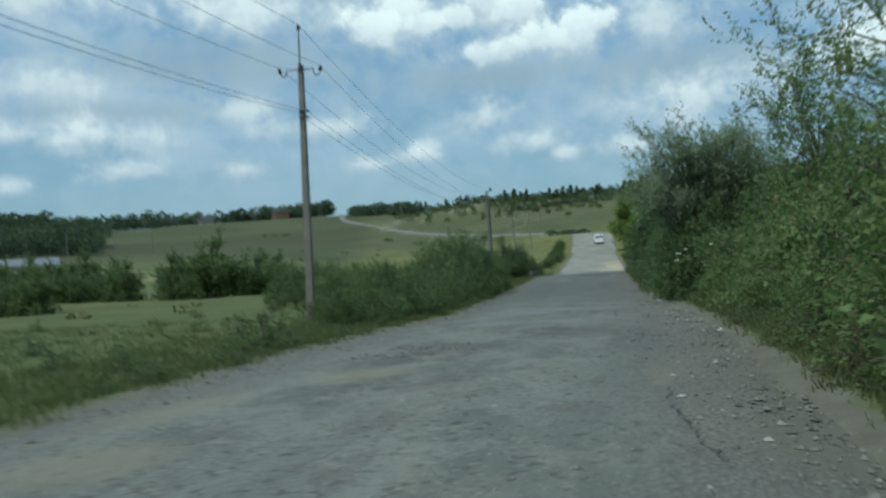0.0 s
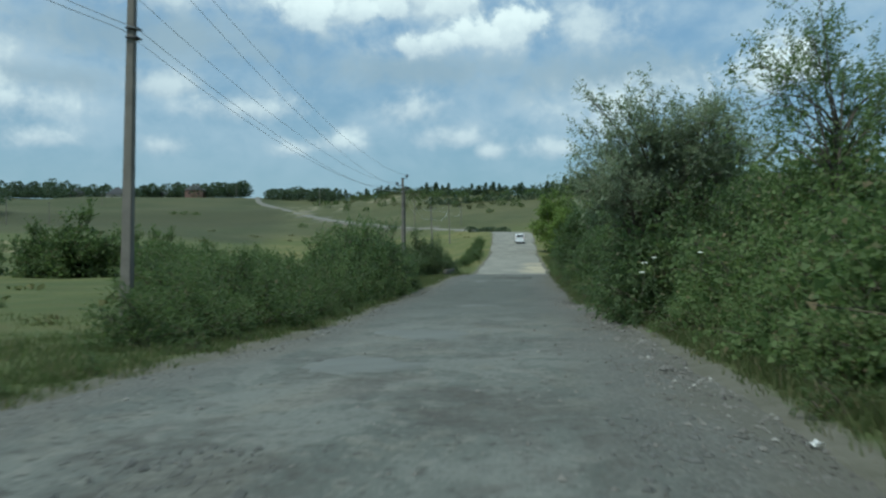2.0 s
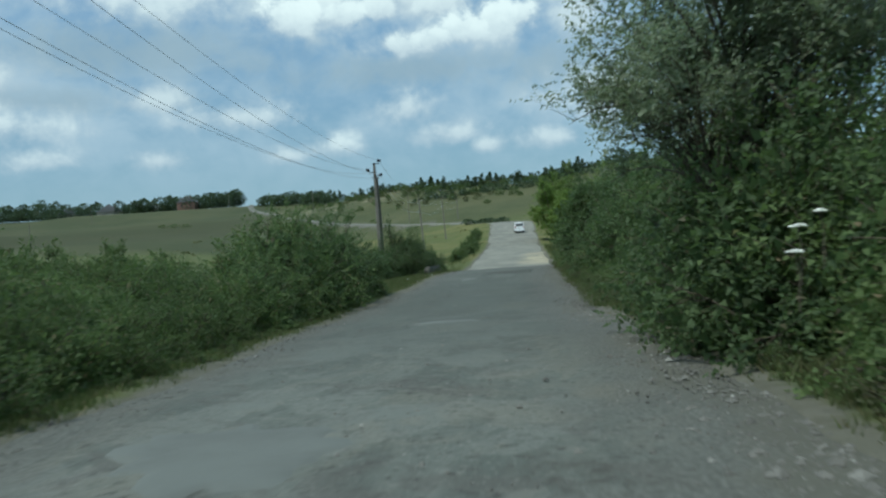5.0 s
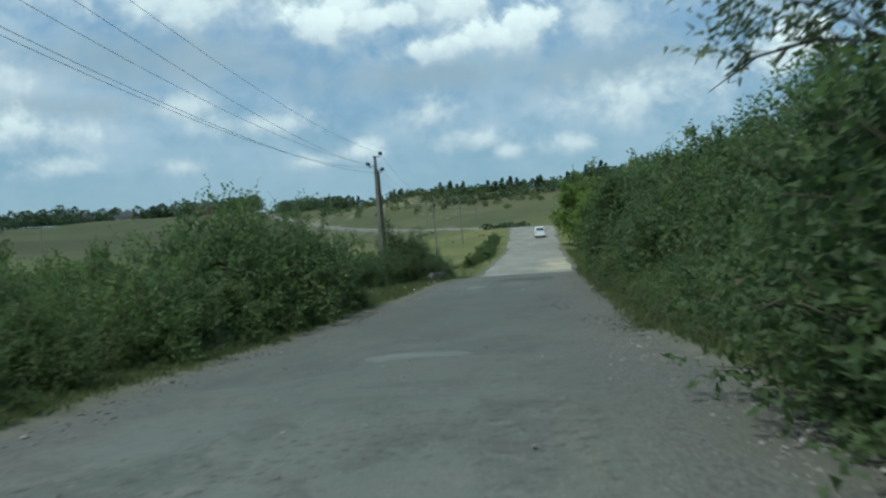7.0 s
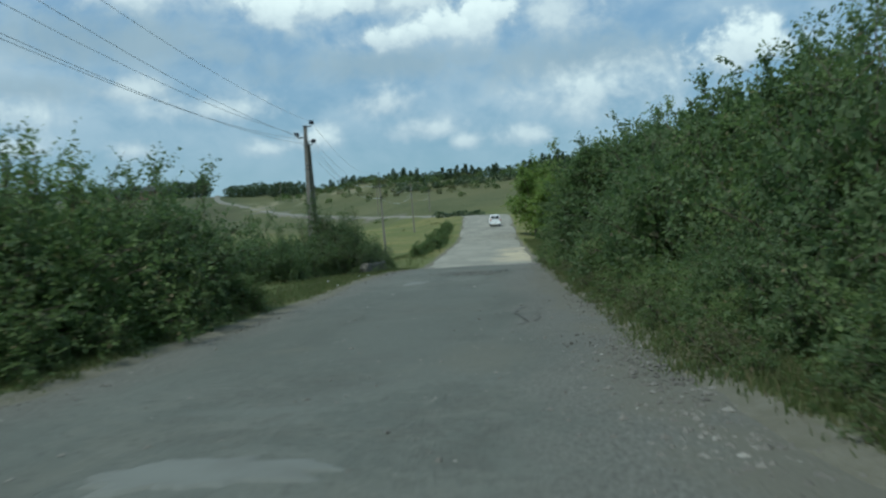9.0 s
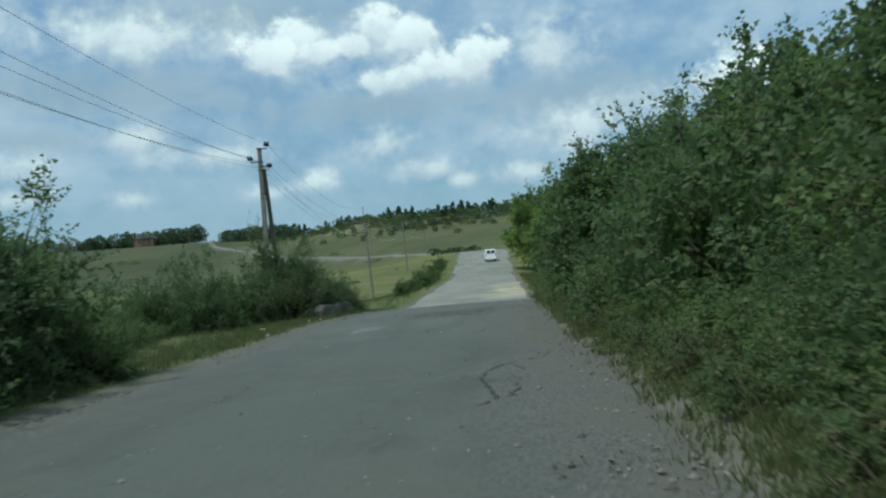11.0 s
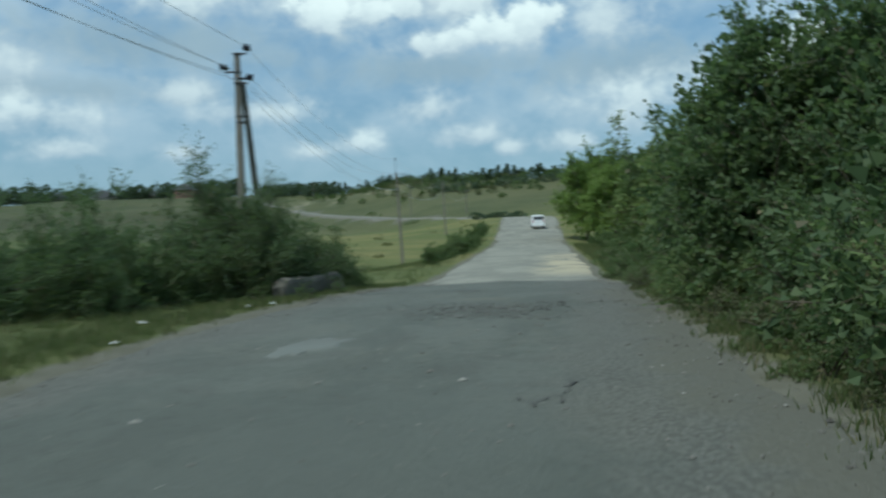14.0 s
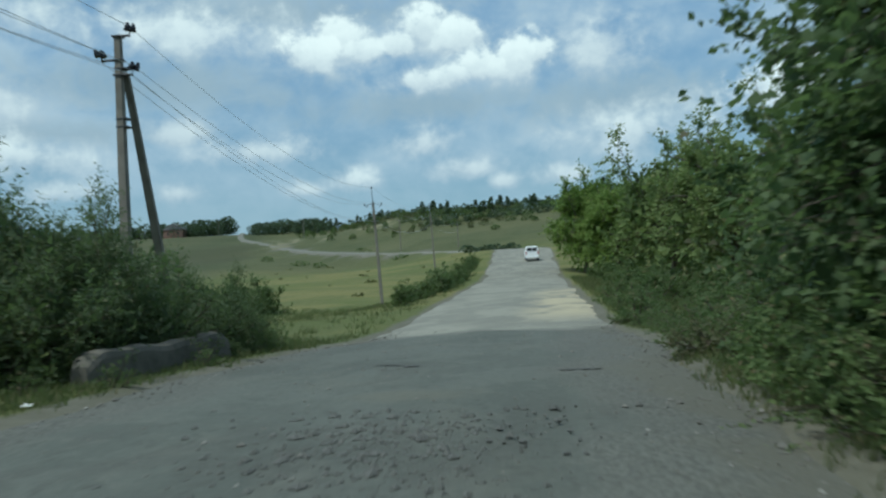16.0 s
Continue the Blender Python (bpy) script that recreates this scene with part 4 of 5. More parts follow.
for x, y, s, k in ((-11.0, 78.4, 0.55, "dark_b"), (-11.3, 80.2, 0.66, "dark_a"), (-10.9, 81.6, 0.58, "dark_b"), (-12.4, 79.4, 0.7, "dark_a"), (-13.8, 83.4, 0.85, "dark_a"), (-16.0, 83.0, 0.75, "dark_b"), (-18.2, 84.0, 0.8, "green_back"), (-20.5, 83.5, 0.75, "dark_back"), (-23.0, 85.0, 0.8, "green_back"), (-12.4, 84.8, 0.7, "dark_b"), (-26.0, 84.0, 0.8, "dark_back"), (-14.8, 84.6, 0.65, "green_shrub")):
    stand(k, x, y, s, None, 1.4 if x == -13.8 else 1.15, group="stream bushes")
for x, y in ((-8.6, 82.0), (-7.6, 82.6), (-8.7, 87.4), (-7.6, 85.8), (-9.0, 84.4), (-8.9, 86.0)):
    stand("low_weed", x, y, 0.7, group="stream bushes")
# meadow bushes
for x, y, s in ((-39, 79, 1.75), (-43, 80, 1.4), (-35.5, 80, 1.2), (-68, 99, 1.7), (-62, 97, 1.4), (-75, 98, 1.5), (-42, 56, 1.0), (-46, 58, 1.15), (-50, 62, 1.1), (-27, 142, 1.0), (-31, 145, 1.1), (-35, 143, 0.9), (-82, 99, 1.4), (-58, 70, 1.2), (-46, 112, 1.5), (-51, 117, 1.6), (-42, 114, 1.2), (-57, 118, 1.3), (-36, 116, 0.9), (-55, 88, 1.3), (-60, 85, 1.2), (-64.5, 90, 1.3), (-50, 93, 1.15)):
    stand("field_bush", x, y, s, group="meadow bushes")
for x, y, s, k in ((-16.0, 46.8, 1.0, "hedge_a"), (-17.6, 48.6, 1.15, "hedge_b"), (-19.4, 50.4, 1.1, "hedge_a"), (-17.0, 52.0, 1.15, "hedge_b"), (-14.4, 45.0, 0.8, "bramble_a")):
    stand(k, x, y, s, group="meadow bushes")
for x, y in ((-16, 29.5), (-13, 26.6), (-9.3, 14.5), (-7.0, 13.1), (-24, 33), (-19, 38), (-14, 20), (-22, 24)):
    stand("low_weed", x, y, random.uniform(0.5, 0.9), group="meadow weeds")
stand("low_weed", -6.6, 17.0, 1.6, group="meadow weeds")
# right side: brambles in front, shrubs and trees behind
row_of(["bramble_a", "bramble_b"], -1, 34, 1.35, 21, (0.5, 0.7), group="right thicket", jitter=0.3)
row_of(["bramble_a", "bramble_b"], 0, 35, 2.6, 16, (1.1, 1.35), (1.0, 1.2), group="right thicket", jitter=0.4)
row_of(["green_shrub", "green_back", "dark_back"], 3, 33, 4.5, 12, (1.05, 1.3), (1.0, 1.1), group="right thicket")
row_of(["green_back", "dark_back"], 29, 43, 6.3, 6, (1.25, 1.5), (1.0, 1.15), group="right thicket")
row_of(["dark_a", "dark_b"], 33, 47, 1.95, 10, (0.65, 0.82), (0.95, 1.1), group="right thicket", jitter=0.25)
row_of(["dark_a", "dark_b"], 40, 48, 3.2, 6, (1.05, 1.25), (1.0, 1.12), group="right thicket")
row_of(["bramble_a", "dark_a", "dark_b"], 47, 72, 1.75, 13, (0.6, 0.75), (0.85, 1.0), group="right thicket", jitter=0.25)
row_of(["green_shrub", "dark_b", "dark_a"], 46, 71, 3.5, 11, (1.0, 1.2), (1.05, 1.2), group="right thicket", jitter=0.4)
row_of(["dark_back", "green_back"], 46, 72, 6.8, 7, (1.5, 1.75), (1.0, 1.15), group="right thicket")
row_of(["dry_bramble"] + ["low_weed"] * 7, 0, 48, 0.5, 44, (0.5, 0.85), (0.7, 1.0), group="roadside weeds", jitter=0.3)
row_of(["dry_bramble"] + ["low_weed"] * 6, 46, 98, 0.4, 60, (0.55, 0.9), (0.7, 1.0), group="roadside weeds", jitter=0.3)
row_of(["low_weed"] * 7 + ["dry_bramble"], 30, 53, 0.7, 30, (0.55, 0.95), (0.6, 0.9), group="roadside weeds", jitter=0.5)
row_of(["low_weed"], 51, 78, 0.6, 40, (0.7, 1.1), (0.6, 0.9), group="roadside weeds", jitter=0.5)
row_of(["bramble_a", "bramble_b"], 53, 71, 1.1, 9, (0.42, 0.55), (0.8, 1.0), group="right thicket", jitter=0.2)
row_of(["low_weed"], 8, 66, -0.4, 36, (0.45, 0.8), (0.6, 0.9), group="roadside weeds", jitter=0.3)
stand("acacia", 5.6, 14.6, 0.92, 40)
stand("acacia", 7.2, 31.0, 1.0, 160)
stand("acacia", 9.5, 23.0, 0.85, 250)
stand("acacia", 7.8, 57.5, 0.92, 20)
stand("willow", 4.1, 37.0, 0.97, 30, lean=-6)
stand("willow", 3.8, 36.8, 0.76, 200, lean=-11)
stand("willow", 5.4, 37.6, 0.88, 100, lean=-2)
for x, y, s, k in ((4.0, 35.2, 1.15, "dark_b"), (3.5, 36.4, 0.72, "dark_a"), (4.6, 36.2, 1.1, "dark_b"), (3.8, 36.8, 1.0, "dark_a"), (5.2, 34.8, 1.0, "dark_a"), (6.2, 36.0, 1.05, "dark_b"), (4.4, 38.2, 1.15, "dark_b"), (3.7, 39.0, 1.0, "dark_a"), (7.2, 34.6, 1.1, "green_back"), (4.15, 35.9, 0.95, "dark_a"), (4.4, 36.0, 1.12, "dark_b")):
    stand(k, x, y, s, None, 1.05, group="right thicket")
stand("tree", 2.95, 78.4, 0.88, 60)
stand("tree", 5.2, 75.8, 0.95, 220)
stand("tree", 6.2, 80.4, 1.0, 140)
stand("tree", 7.4, 73.0, 0.9, 260)
stand("tree", 6.2, 66.5, 0.95, 80)
stand("tree", 6.8, 60.5, 0.9, 310)
for x, y, s in ((3.4, 74.8, 0.8), (3.5, 79.6, 0.8), (4.3, 78.6, 1.35), (5.0, 80.4, 1.4), (4.7, 81.2, 1.1), (4.6, 75.4, 1.3), (6.2, 78.2, 1.4), (7.0, 84.5, 1.2), (8.5, 89.5, 1.0), (2.75, 79.0, 0.95), (2.9, 81.0, 1.0), (3.0, 77.0, 0.95), (4.6, 82.4, 1.2), (4.3, 79.6, 1.3), (4.4, 76.4, 1.2), (3.6, 83.6, 0.9), (4.3, 64.8, 1.45), (4.4, 68.5, 1.45), (4.5, 71.6, 1.5)):
    stand("dark_back" if x > 5.5 else "dark_b" if s > 1.0 else "dark_a", x, y, s, group="right thicket")
for x, y, s in ((1.75, 80.2, 0.62), (1.7, 78.4, 0.58), (1.9, 76.8, 0.55), (1.9, 81.6, 0.5)):
    stand("bramble_b", x, y, s, group="right thicket")
stand("bramble_a", 3.1, 72.4, 0.9)
stand("bramble_b", 3.4, 69.6, 0.9)
stand("bright", 1.3, 168.0, 1.55, 0)
stand("bright", 4.6, 158.0, 1.5, 120)
stand("mid_tree", 6.6, 134.0, 1.60, 10)
stand("mid_tree", 8.5, 146.0, 1.40, 80)
stand("mid_tree", 8.0, 118.0, 1.40, 200)
stand("mid_tree", 9.0, 104.0, 1.20, 300)
stand("mid_tree", 9.5, 94.0, 1.2, 50)
row_of(["low_weed"], 84, 112, 1.8, 34, (1.0, 1.8), (0.8, 1.1), group="right verge bushes", jitter=1.3)
for x, y, k, s in ((-15.5, 76.0, "green_shrub", 0.5), (-18.0, 78.0, "bramble_a", 0.7), (-12.9, 77.2, "dark_a", 0.72), (-13.8, 80.5, "dark_b", 0.6), (-17.0, 70.0, "bramble_b", 0.55), (-13.0, 68.5, "bramble_a", 0.5), (-20.5, 74.0, "bramble_b", 0.6)):
    stand(k, x, y, s, group="stream bushes")
row_of(["small_bush"], 106, 160, 2.9, 12, (0.5, 0.8), (0.7, 1.0), group="right verge bushes")
row_of(["small_bush"], 100, 160, 4.8, 13, (0.7, 1.0), (0.7, 1.0), group="right verge bushes")
row_of(["small_bush"], 116, 195, -2.2, 22, (0.5, 0.85), (0.7, 1.0), group="left verge bushes")


# ---- power line ----
def insulator(at, lean=0.0, side=0.0):
    """A bell insulator on its pin."""
    bell = lathe([(0.03, 0.0), (0.075, 0.01), (0.085, 0.05), (0.05, 0.07), (0.07, 0.09), (0.06, 0.14), (0.035, 0.15), (0.045, 0.18), (0.02, 0.2)], 10)
    return moved(bell, Matrix.Translation(at) @ pose(0, 0, 0, lean, side, 0))


def square_pole(high, low, top):
    bm = bmesh.new()
    bmesh.ops.create_cube(bm, size=1.0)
    for v in bm.verts:
        w = top if v.co.z > 0 else low
        v.co = Vector((v.co.x * w, v.co.y * w, high + 0.0 if v.co.z > 0 else -0.6))
    bmesh.ops.bevel(bm, geom=bm.edges[:], offset=0.02, segments=2, affect="EDGES")
    return bm


def line_pole(x, y, top_z, turn, lean=0.0):
    """Concrete pole with a steel spike and two curved arms, each with an insulator."""
    z = height(x, y)
    h = top_z - z
    root = new("power_pole")
    root.matrix_basis = pose(x, y, z, 0, lean, turn)
    part("pole", square_pole(h, 0.30, 0.19), "concrete", root, "grey concrete pole")
    v, f = tube([(0, -0.12, h - 0.25), (0, -0.12, h + 0.9), (0, -0.12, h + 1.32)], [0.035, 0.03, 0.02], 6)
    link_mesh("spike", v, f, "steel", root)
    for s in (-1, 1):
        v, f = tube([(0, -0.12, h - 0.2), (s * 0.52, -0.12, h - 0.2), (s * 0.54, -0.12, h - 0.38), (s * 0.62, -0.12, h - 0.46), (s * 0.72, -0.12, h - 0.42), (s * 0.78, -0.12, h - 0.28)], [0.025] * 6, 6)
        link_mesh("arm", v, f, "steel", root)
        v, f = insulator((s * 0.78, -0.12, h - 0.3), 0, s * 12)
        link_mesh("insulator", v, f, "glass_insulator", root)
    v, f = insulator((0, -0.12, h + 1.3))
    link_mesh("insulator", v, f, "glass_insulator", root)
    for k in (1.75, 2.0):
        part("clamp", box((0.34, 0.34, 0.035), (0.06, 0, h - k), 0.006), "steel", root)
    tagged(root, "grey concrete power pole with spike and curved insulator arms", "power pole", "power poles")
    ends = [Vector((-0.78, -0.12, h - 0.1)), Vector((0.78, -0.12, h - 0.1)), Vector((0, -0.12, h + 1.5)), Vector((-0.2, -0.2, h - 1.8)), Vector((0.24, -0.2, h - 1.8))]
    return [root.matrix_basis @ e for e in ends]


def strutted_pole(x, y, top_z, turn):
    """Corner pole of two concrete legs with three insulators on steel brackets."""
    z = height(x, y)
    h = top_z - z
    root = new("power_pole")
    root.matrix_basis = pose(x, y, z, 0, 0, turn)
    part("pole", square_pole(h, 0.32, 0.20), "concrete", root, "grey concrete pole")
    bm = square_pole(h - 1.15, 0.30, 0.19)
    bmesh.ops.transform(bm, matrix=Matrix.Translation((-0.2, 4.2, 0)) @ Matrix.Shear("XY", 4, (0.34 / (h - 1.2), -4.05 / (h - 1.2))), verts=bm.verts)
    part("strut", bm, "concrete", root, "slanting concrete strut")
    ends = []
    for s, d, length in ((1, 0.05, 0.42), (-1, 0.78, 0.50), (1, 1.25, 0.46)):
        part("bracket", box((0.3, 0.3, 0.05), (0, 0, h - d), 0.008), "steel", root)
        v, f = tube([(0, -0.08, h - d), (s * length, -0.1, h - d - 0.02), (s * length, -0.1, h - d + 0.12)], [0.045, 0.04, 0.025], 6)
        link_mesh("arm", v, f, "steel", root)
        for o in (-0.07, 0.07):
            bell = moved(insulator((0, 0, 0), 0, s * 25 * (1 if d > 0.5 else 0.3)), Matrix.Scale(1.35, 4))
            v, f = moved(bell, Matrix.Translation((s * length + o * 0.8, -0.1 + o, h - d + 0.1)))
            link_mesh("insulator", v, f, "glass_insulator", root)
        ends.append(root.matrix_basis @ Vector((s * length, -0.1, h - d + 0.26)))
    for k in (1.05, 2.6, 2.85):
        part("clamp", box((0.36, 0.34, 0.05), (0.06, 0.04, h - k), 0.008), "steel", root)
    tagged(root, "double-legged concrete power pole with slanting strut", "power pole", "power poles")
    return [ends[1], ends[2], ends[0], ends[1] - Vector((0, 0, 0.3)), ends[2] - Vector((0, 0, 0.3))]


def small_pole(x, y, high):
    z = height(x, y)
    root = new("power_pole")
    root.matrix_basis = pose(x, y, z)
    part("pole", square_pole(high, 0.26, 0.18), "concrete", root)
    part("arm", box((1.5, 0.08, 0.08), (0, 0, high - 0.3), 0.01), "steel", root)
    return tagged(root, "distant grey concrete power pole on the slope", "power pole", "distant poles")


TURN = 4.0
ENDS = [
    line_pole(-7.6, -32.0, 9.1, TURN),
    line_pole(-10.80, 31.3, 9.35, TURN, 1.0),
    strutted_pole(-14.02, 95.2, 9.35, TURN),
    line_pole(-18.45, 152.0, 9.7, TURN, -2.2),
    line_pole(-22.95, 217.0, 14.2, TURN, -1.8),
    line_pole(-27.0, 285.0, 17.5, TURN),
]


def build_wire(a, b, sag):
    pts = [a.lerp(b, i / 24) - Vector((0, 0, 4 * sag * (i / 24) * (1 - i / 24))) for i in range(25)]
    v, f = tube(pts, [0.0105] * 25, 4)
    ob = link_mesh("power_line_wire", v, f, "wire")
    tagged(ob, "thin sagging aluminium wire strung between poles", "power line", "power line wires")


for p, q in zip(ENDS, ENDS[1:]):
    for a, b in zip(p, q):
        build_wire(a, b, 1.4)


# ---- bridge parapet ----
def build_parapet():
    """Low rounded concrete wall beside the road, broken and mossy."""
    n, k = 34, 9
    a, b = Vector((-8.35, 82.9)), Vector((-8.15, 87.9))
    verts = []
    for i in range(n + 1):
        u = i / n
        c = a.lerp(b, u)
        base = height(c.x, c.y) - 0.5
        top = 0.33 + 0.05 * u + 0.02 * math.sin(u * 9) + 0.02 * math.sin(u * 23)
        top -= 0.20 * max(0.0, 1 - u / 0.10) ** 2.2 + 0.12 * max(0.0, (u - 0.9) / 0.1) ** 2
        hw = 0.24 - 0.09 * max(0.0, 1 - u / 0.05) ** 2
        prof = [(-hw, base), (-hw, top - 0.12), (-hw * 0.85, top - 0.03), (-hw * 0.4, top), (0, top + 0.015), (hw * 0.4, top), (hw * 0.85, top - 0.03), (hw, top - 0.12), (hw, base)]
        for px, pz in prof:
            j = Vector((c.x, c.y, pz)) * 3.1
            px *= 1 + 0.25 * (0.5 - (pz - base) / (top - base))
            verts.append((c.x + px + 0.014 * noise.noise(j), c.y + 0.012 * noise.noise(j * 1.7), pz + 0.014 * noise.noise(j + Vector((7, 1, 3)))))
    faces = [(i * k + j, i * k + j + 1, (i + 1) * k + j + 1, (i + 1) * k + j) for i in range(n) for j in range(k - 1)]
    faces += [tuple(range(k))[::-1], tuple(range(n * k, n * k + k))]
    ob = link_mesh("bridge_parapet", verts, faces, "old_concrete")
    tagged(ob, "low mossy concrete bridge parapet beside the road", "parapet")


build_parapet()


# ---- van ----
def build_van(x, y, turn):
    root = new("van")
    root.matrix_basis = pose(x, y, road_top(x, y) + 0.02, 3.0, 0, turn)
    bm = box((1.70, 4.0, 1.05), (0, 0, 0.83), 0.10)
    part("body", bm, "white_paint", root, smooth=False)
    bm = bmesh.new()
    bmesh.ops.create_cube(bm, size=1.0)
    for v in bm.verts:
        up = v.co.z > 0
        v.co.x *= 1.42 if up else 1.66
        v.co.y = (-1.88 if up else -1.97) if v.co.y < 0 else (0.75 if up else 1.35)
        v.co.z = 1.84 if up else 1.25
    bmesh.ops.bevel(bm, geom=bm.edges[:], offset=0.09, segments=3, affect="EDGES")
    part("cabin", bm, "white_paint", root)
    for s in (-1, 1):
        part("rear_window", box((0.58, 0.05, 0.46), (s * 0.34, -1.965, 1.45), 0.01, pose(0, 0, 0, -8)), "car_glass", root, "dark rear window")
        part("tail_light", box((0.13, 0.05, 0.42), (s * 0.765, -1.99, 1.02), 0.015), "tail_red", root, "red tail light")
        part("side_window", box((0.03, 1.0, 0.34), (s * 0.775, 0.35, 1.5), 0.01, pose(0, 0, 0, 0, s * -13)), "car_glass", root)
        for wy in (-1.25, 1.3):
            wheel = part("wheel", box((0.1, 0.1, 0.1), (s * 0.78, wy, 0.31)), "black_plastic", root)
            v, f = lathe([(0.19, -0.09), (0.29, -0.09), (0.315, -0.05), (0.315, 0.05), (0.29, 0.09), (0.19, 0.09)], 20)
            v, f = moved((v, f), pose(s * 0.76, wy, 0.315, 0, 90, 0))
            link_mesh("tyre", v, f, "rubber", wheel)
            v, f = moved(lathe([(0.05, -0.05), (0.19, -0.07), (0.19, 0.07), (0.05, 0.05)], 16), pose(s * 0.79, wy, 0.315, 0, 90, 0))
            link_mesh("rim", v, f, "rim", wheel)
    part("rear_bumper", box((1.66, 0.16, 0.24), (0, -2.02, 0.47), 0.04), "white_paint", root)
    part("door_seam", box((0.014, 0.012, 1.0), (0, -2.003, 1.05)), "black_plastic", root)
    part("number_plate", box((0.52, 0.02, 0.11), (0.0, -2.01, 0.72), 0.004), "plate", root, "blank white plate")
    return tagged(root, "small white panel van with two dark rear windows", "van")


build_van(-5.3, 186.0, 5.0)


# ---- the distance ----
def far_trees(name, spots, seed, mat="far_leaf", label="", cone=False):
    """A far stand of trees as one mass of leaf clumps with trunks; spots: x, y, height, half width."""
    rng = np.random.default_rng(seed)
    out = []
    for x, y, h, w in spots:
        z = height(x, y) - 0.3
        k = int(80 + 12 * h)
        t = rng.uniform(0, 1, k)
        lump = 1 + 0.3 * np.sin(7 * t + rng.uniform(0, 6))
        r = w * np.sqrt(rng.uniform(0.05, 1, k)) * np.clip(np.sin(np.pi * np.clip(t * 0.92 + 0.10, 0, 1)) ** 0.6, 0.1, 1) * lump
        if cone:
            r = w * np.sqrt(rng.uniform(0.05, 1, k)) * (1.02 - t) ** 1.1 * (1 + 0.3 * np.sin(26 * t)) * np.clip(t * 9 + 0.25, 0, 1)
        f = rng.uniform(0, 2 * math.pi, k)
        at = np.stack([x + r * np.cos(f), y + r * np.sin(f), z + h * (0.06 + 0.9 * t)], 1)
        way = np.stack([np.cos(f), np.sin(f), np.full(k, 0.6)], 1)
        out.append(leaf_quads(rng, at, way, 0.085 * h + 0.4, 0.065 * h + 0.32, 0.1))
    ob = quads_mesh(name, np.concatenate(out), mat)
    return tagged(ob, label, "trees", kind="stuff")


def tussocks(name, n, a, r, seed, label):
    """Scattered low clumps on the far pasture, as one mass."""
    rng = np.random.default_rng(seed)
    out = []
    for k in range(n):
        x, y = polar(rng.uniform(*a), rng.uniform(*r))
        if float(land(x, y)[1][0]) < 2.5:
            continue
        z, size = height(x, y), 0.35 + 0.9 * rng.uniform() ** 2
        at = np.array([x, y, z]) + rng.normal(0, 0.42, (16, 3)) * np.array([size * 1.3, size, 0.12]) + np.array([0, 0, 0.05])
        out.append(leaf_quads(rng, at, rng.normal(0, 0.5, (16, 3)) + np.array([0, 0, 0.8]), 0.45 * size, 0.4 * size, 0.0))
    ob = quads_mesh(name, np.concatenate(out), "grass_tussock")
    return tagged(ob, label, "grass", kind="stuff")


def polar(a, r):
    return r * math.sin(radians(a)), r * math.cos(radians(a))


def woods(rng, a0, a1, n, r_of, tall, wide, jitter=12):
    spots = []
    for k in range(n):
        a = a0 + (a1 - a0) * (k + rng.uniform(0, 1)) / n
        x, y = polar(a, float(np.interp(a, *r_of)) + rng.uniform(-jitter, jitter))
        h = rng.uniform(*tall)
        spots.append((x, y, h, rng.uniform(*wide) * h))
    return spots


rng = np.random.default_rng(8)
RIDGE = ([-60, -39, -19, -13, -7.5, 5, 30], [770, 725, 625, 525, 396, 345, 335])
far_trees("ridge_wood", woods(rng, -46, -36.5, 90, RIDGE, (10, 17), (0.3, 0.45), 25), 1, label="dark far wood along the ridge")
far_trees("ridge_wood", woods(rng, -37.5, -19.2, 190, RIDGE, (6, 12.5), (0.35, 0.55), 16), 2, label="far dark trees and bushes round the village on the ridge")
far_trees("ridge_wood", woods(rng, -18.0, -13.5, 50, ([-19, -13], [600, 500]), (5, 7.5), (0.3, 0.45), 15), 3, label="far dark pine wood on the ridge")
pines = [p for p in woods(rng, -14.0, 6, 84, RIDGE, (2.5, 6.2), (0.15, 0.24), 10) if math.sin(p[0] * 0.21) + math.sin(p[0] * 0.57 + 1) > -0.25]
far_trees("ridge_wood", pines, 4, label="far line of pines on the ridge", cone=True)
far_trees("ridge_wood", woods(rng, -14.5, 6, 78, RIDGE, (2.2, 4.8), (0.36, 0.56), 8), 24, label="far rounded trees among the pines on the ridge")
far_trees("ridge_scrub", woods(rng, -14.5, 6, 90, RIDGE, (1.6, 3.0), (0.6, 1.0), 9), 14, "hedge", label="far scrub under the pines on the ridge")
far_trees("ridge_scrub", woods(rng, -46, -19.3, 170, RIDGE, (2.2, 4.5), (0.6, 1.0), 10), 27, label="far dark scrub under the trees on the ridge")
LOWER = ([-16, -13, -7.5, -1], [500, 490, 372, 335])
far_trees("slope_scrub", woods(rng, -15.0, 2.0, 44, LOWER, (1.4, 3.2), (0.5, 0.8), 20), 25, "hedge", label="far green bushes on the slope below the ridge")
far_trees("slope_scrub", woods(rng, -13.2, -2.5, 44, LOWER, (1.2, 2.6), (0.5, 0.9), 26), 26, "dry_bramble", label="far pale dry scrub on the slope below the ridge")
far_trees("ridge_wood", [(*polar(-36.5, 600), 15, 7), (*polar(-35.6, 610), 11, 5), (*polar(-30.6, 640), 14, 9), (*polar(-29.8, 640), 12, 6), (*polar(-22.3, 622), 10, 5), (*polar(-33.2, 640), 9, 6)], 15, label="tall round trees standing over the ridge")
far_trees("slope_scrub", woods(rng, -15.0, -3.0, 22, ([-15, -3], [470, 345]), (1.5, 3.5), (0.4, 0.7), 40), 5, "hedge", label="far scrub scattered on the hillside")
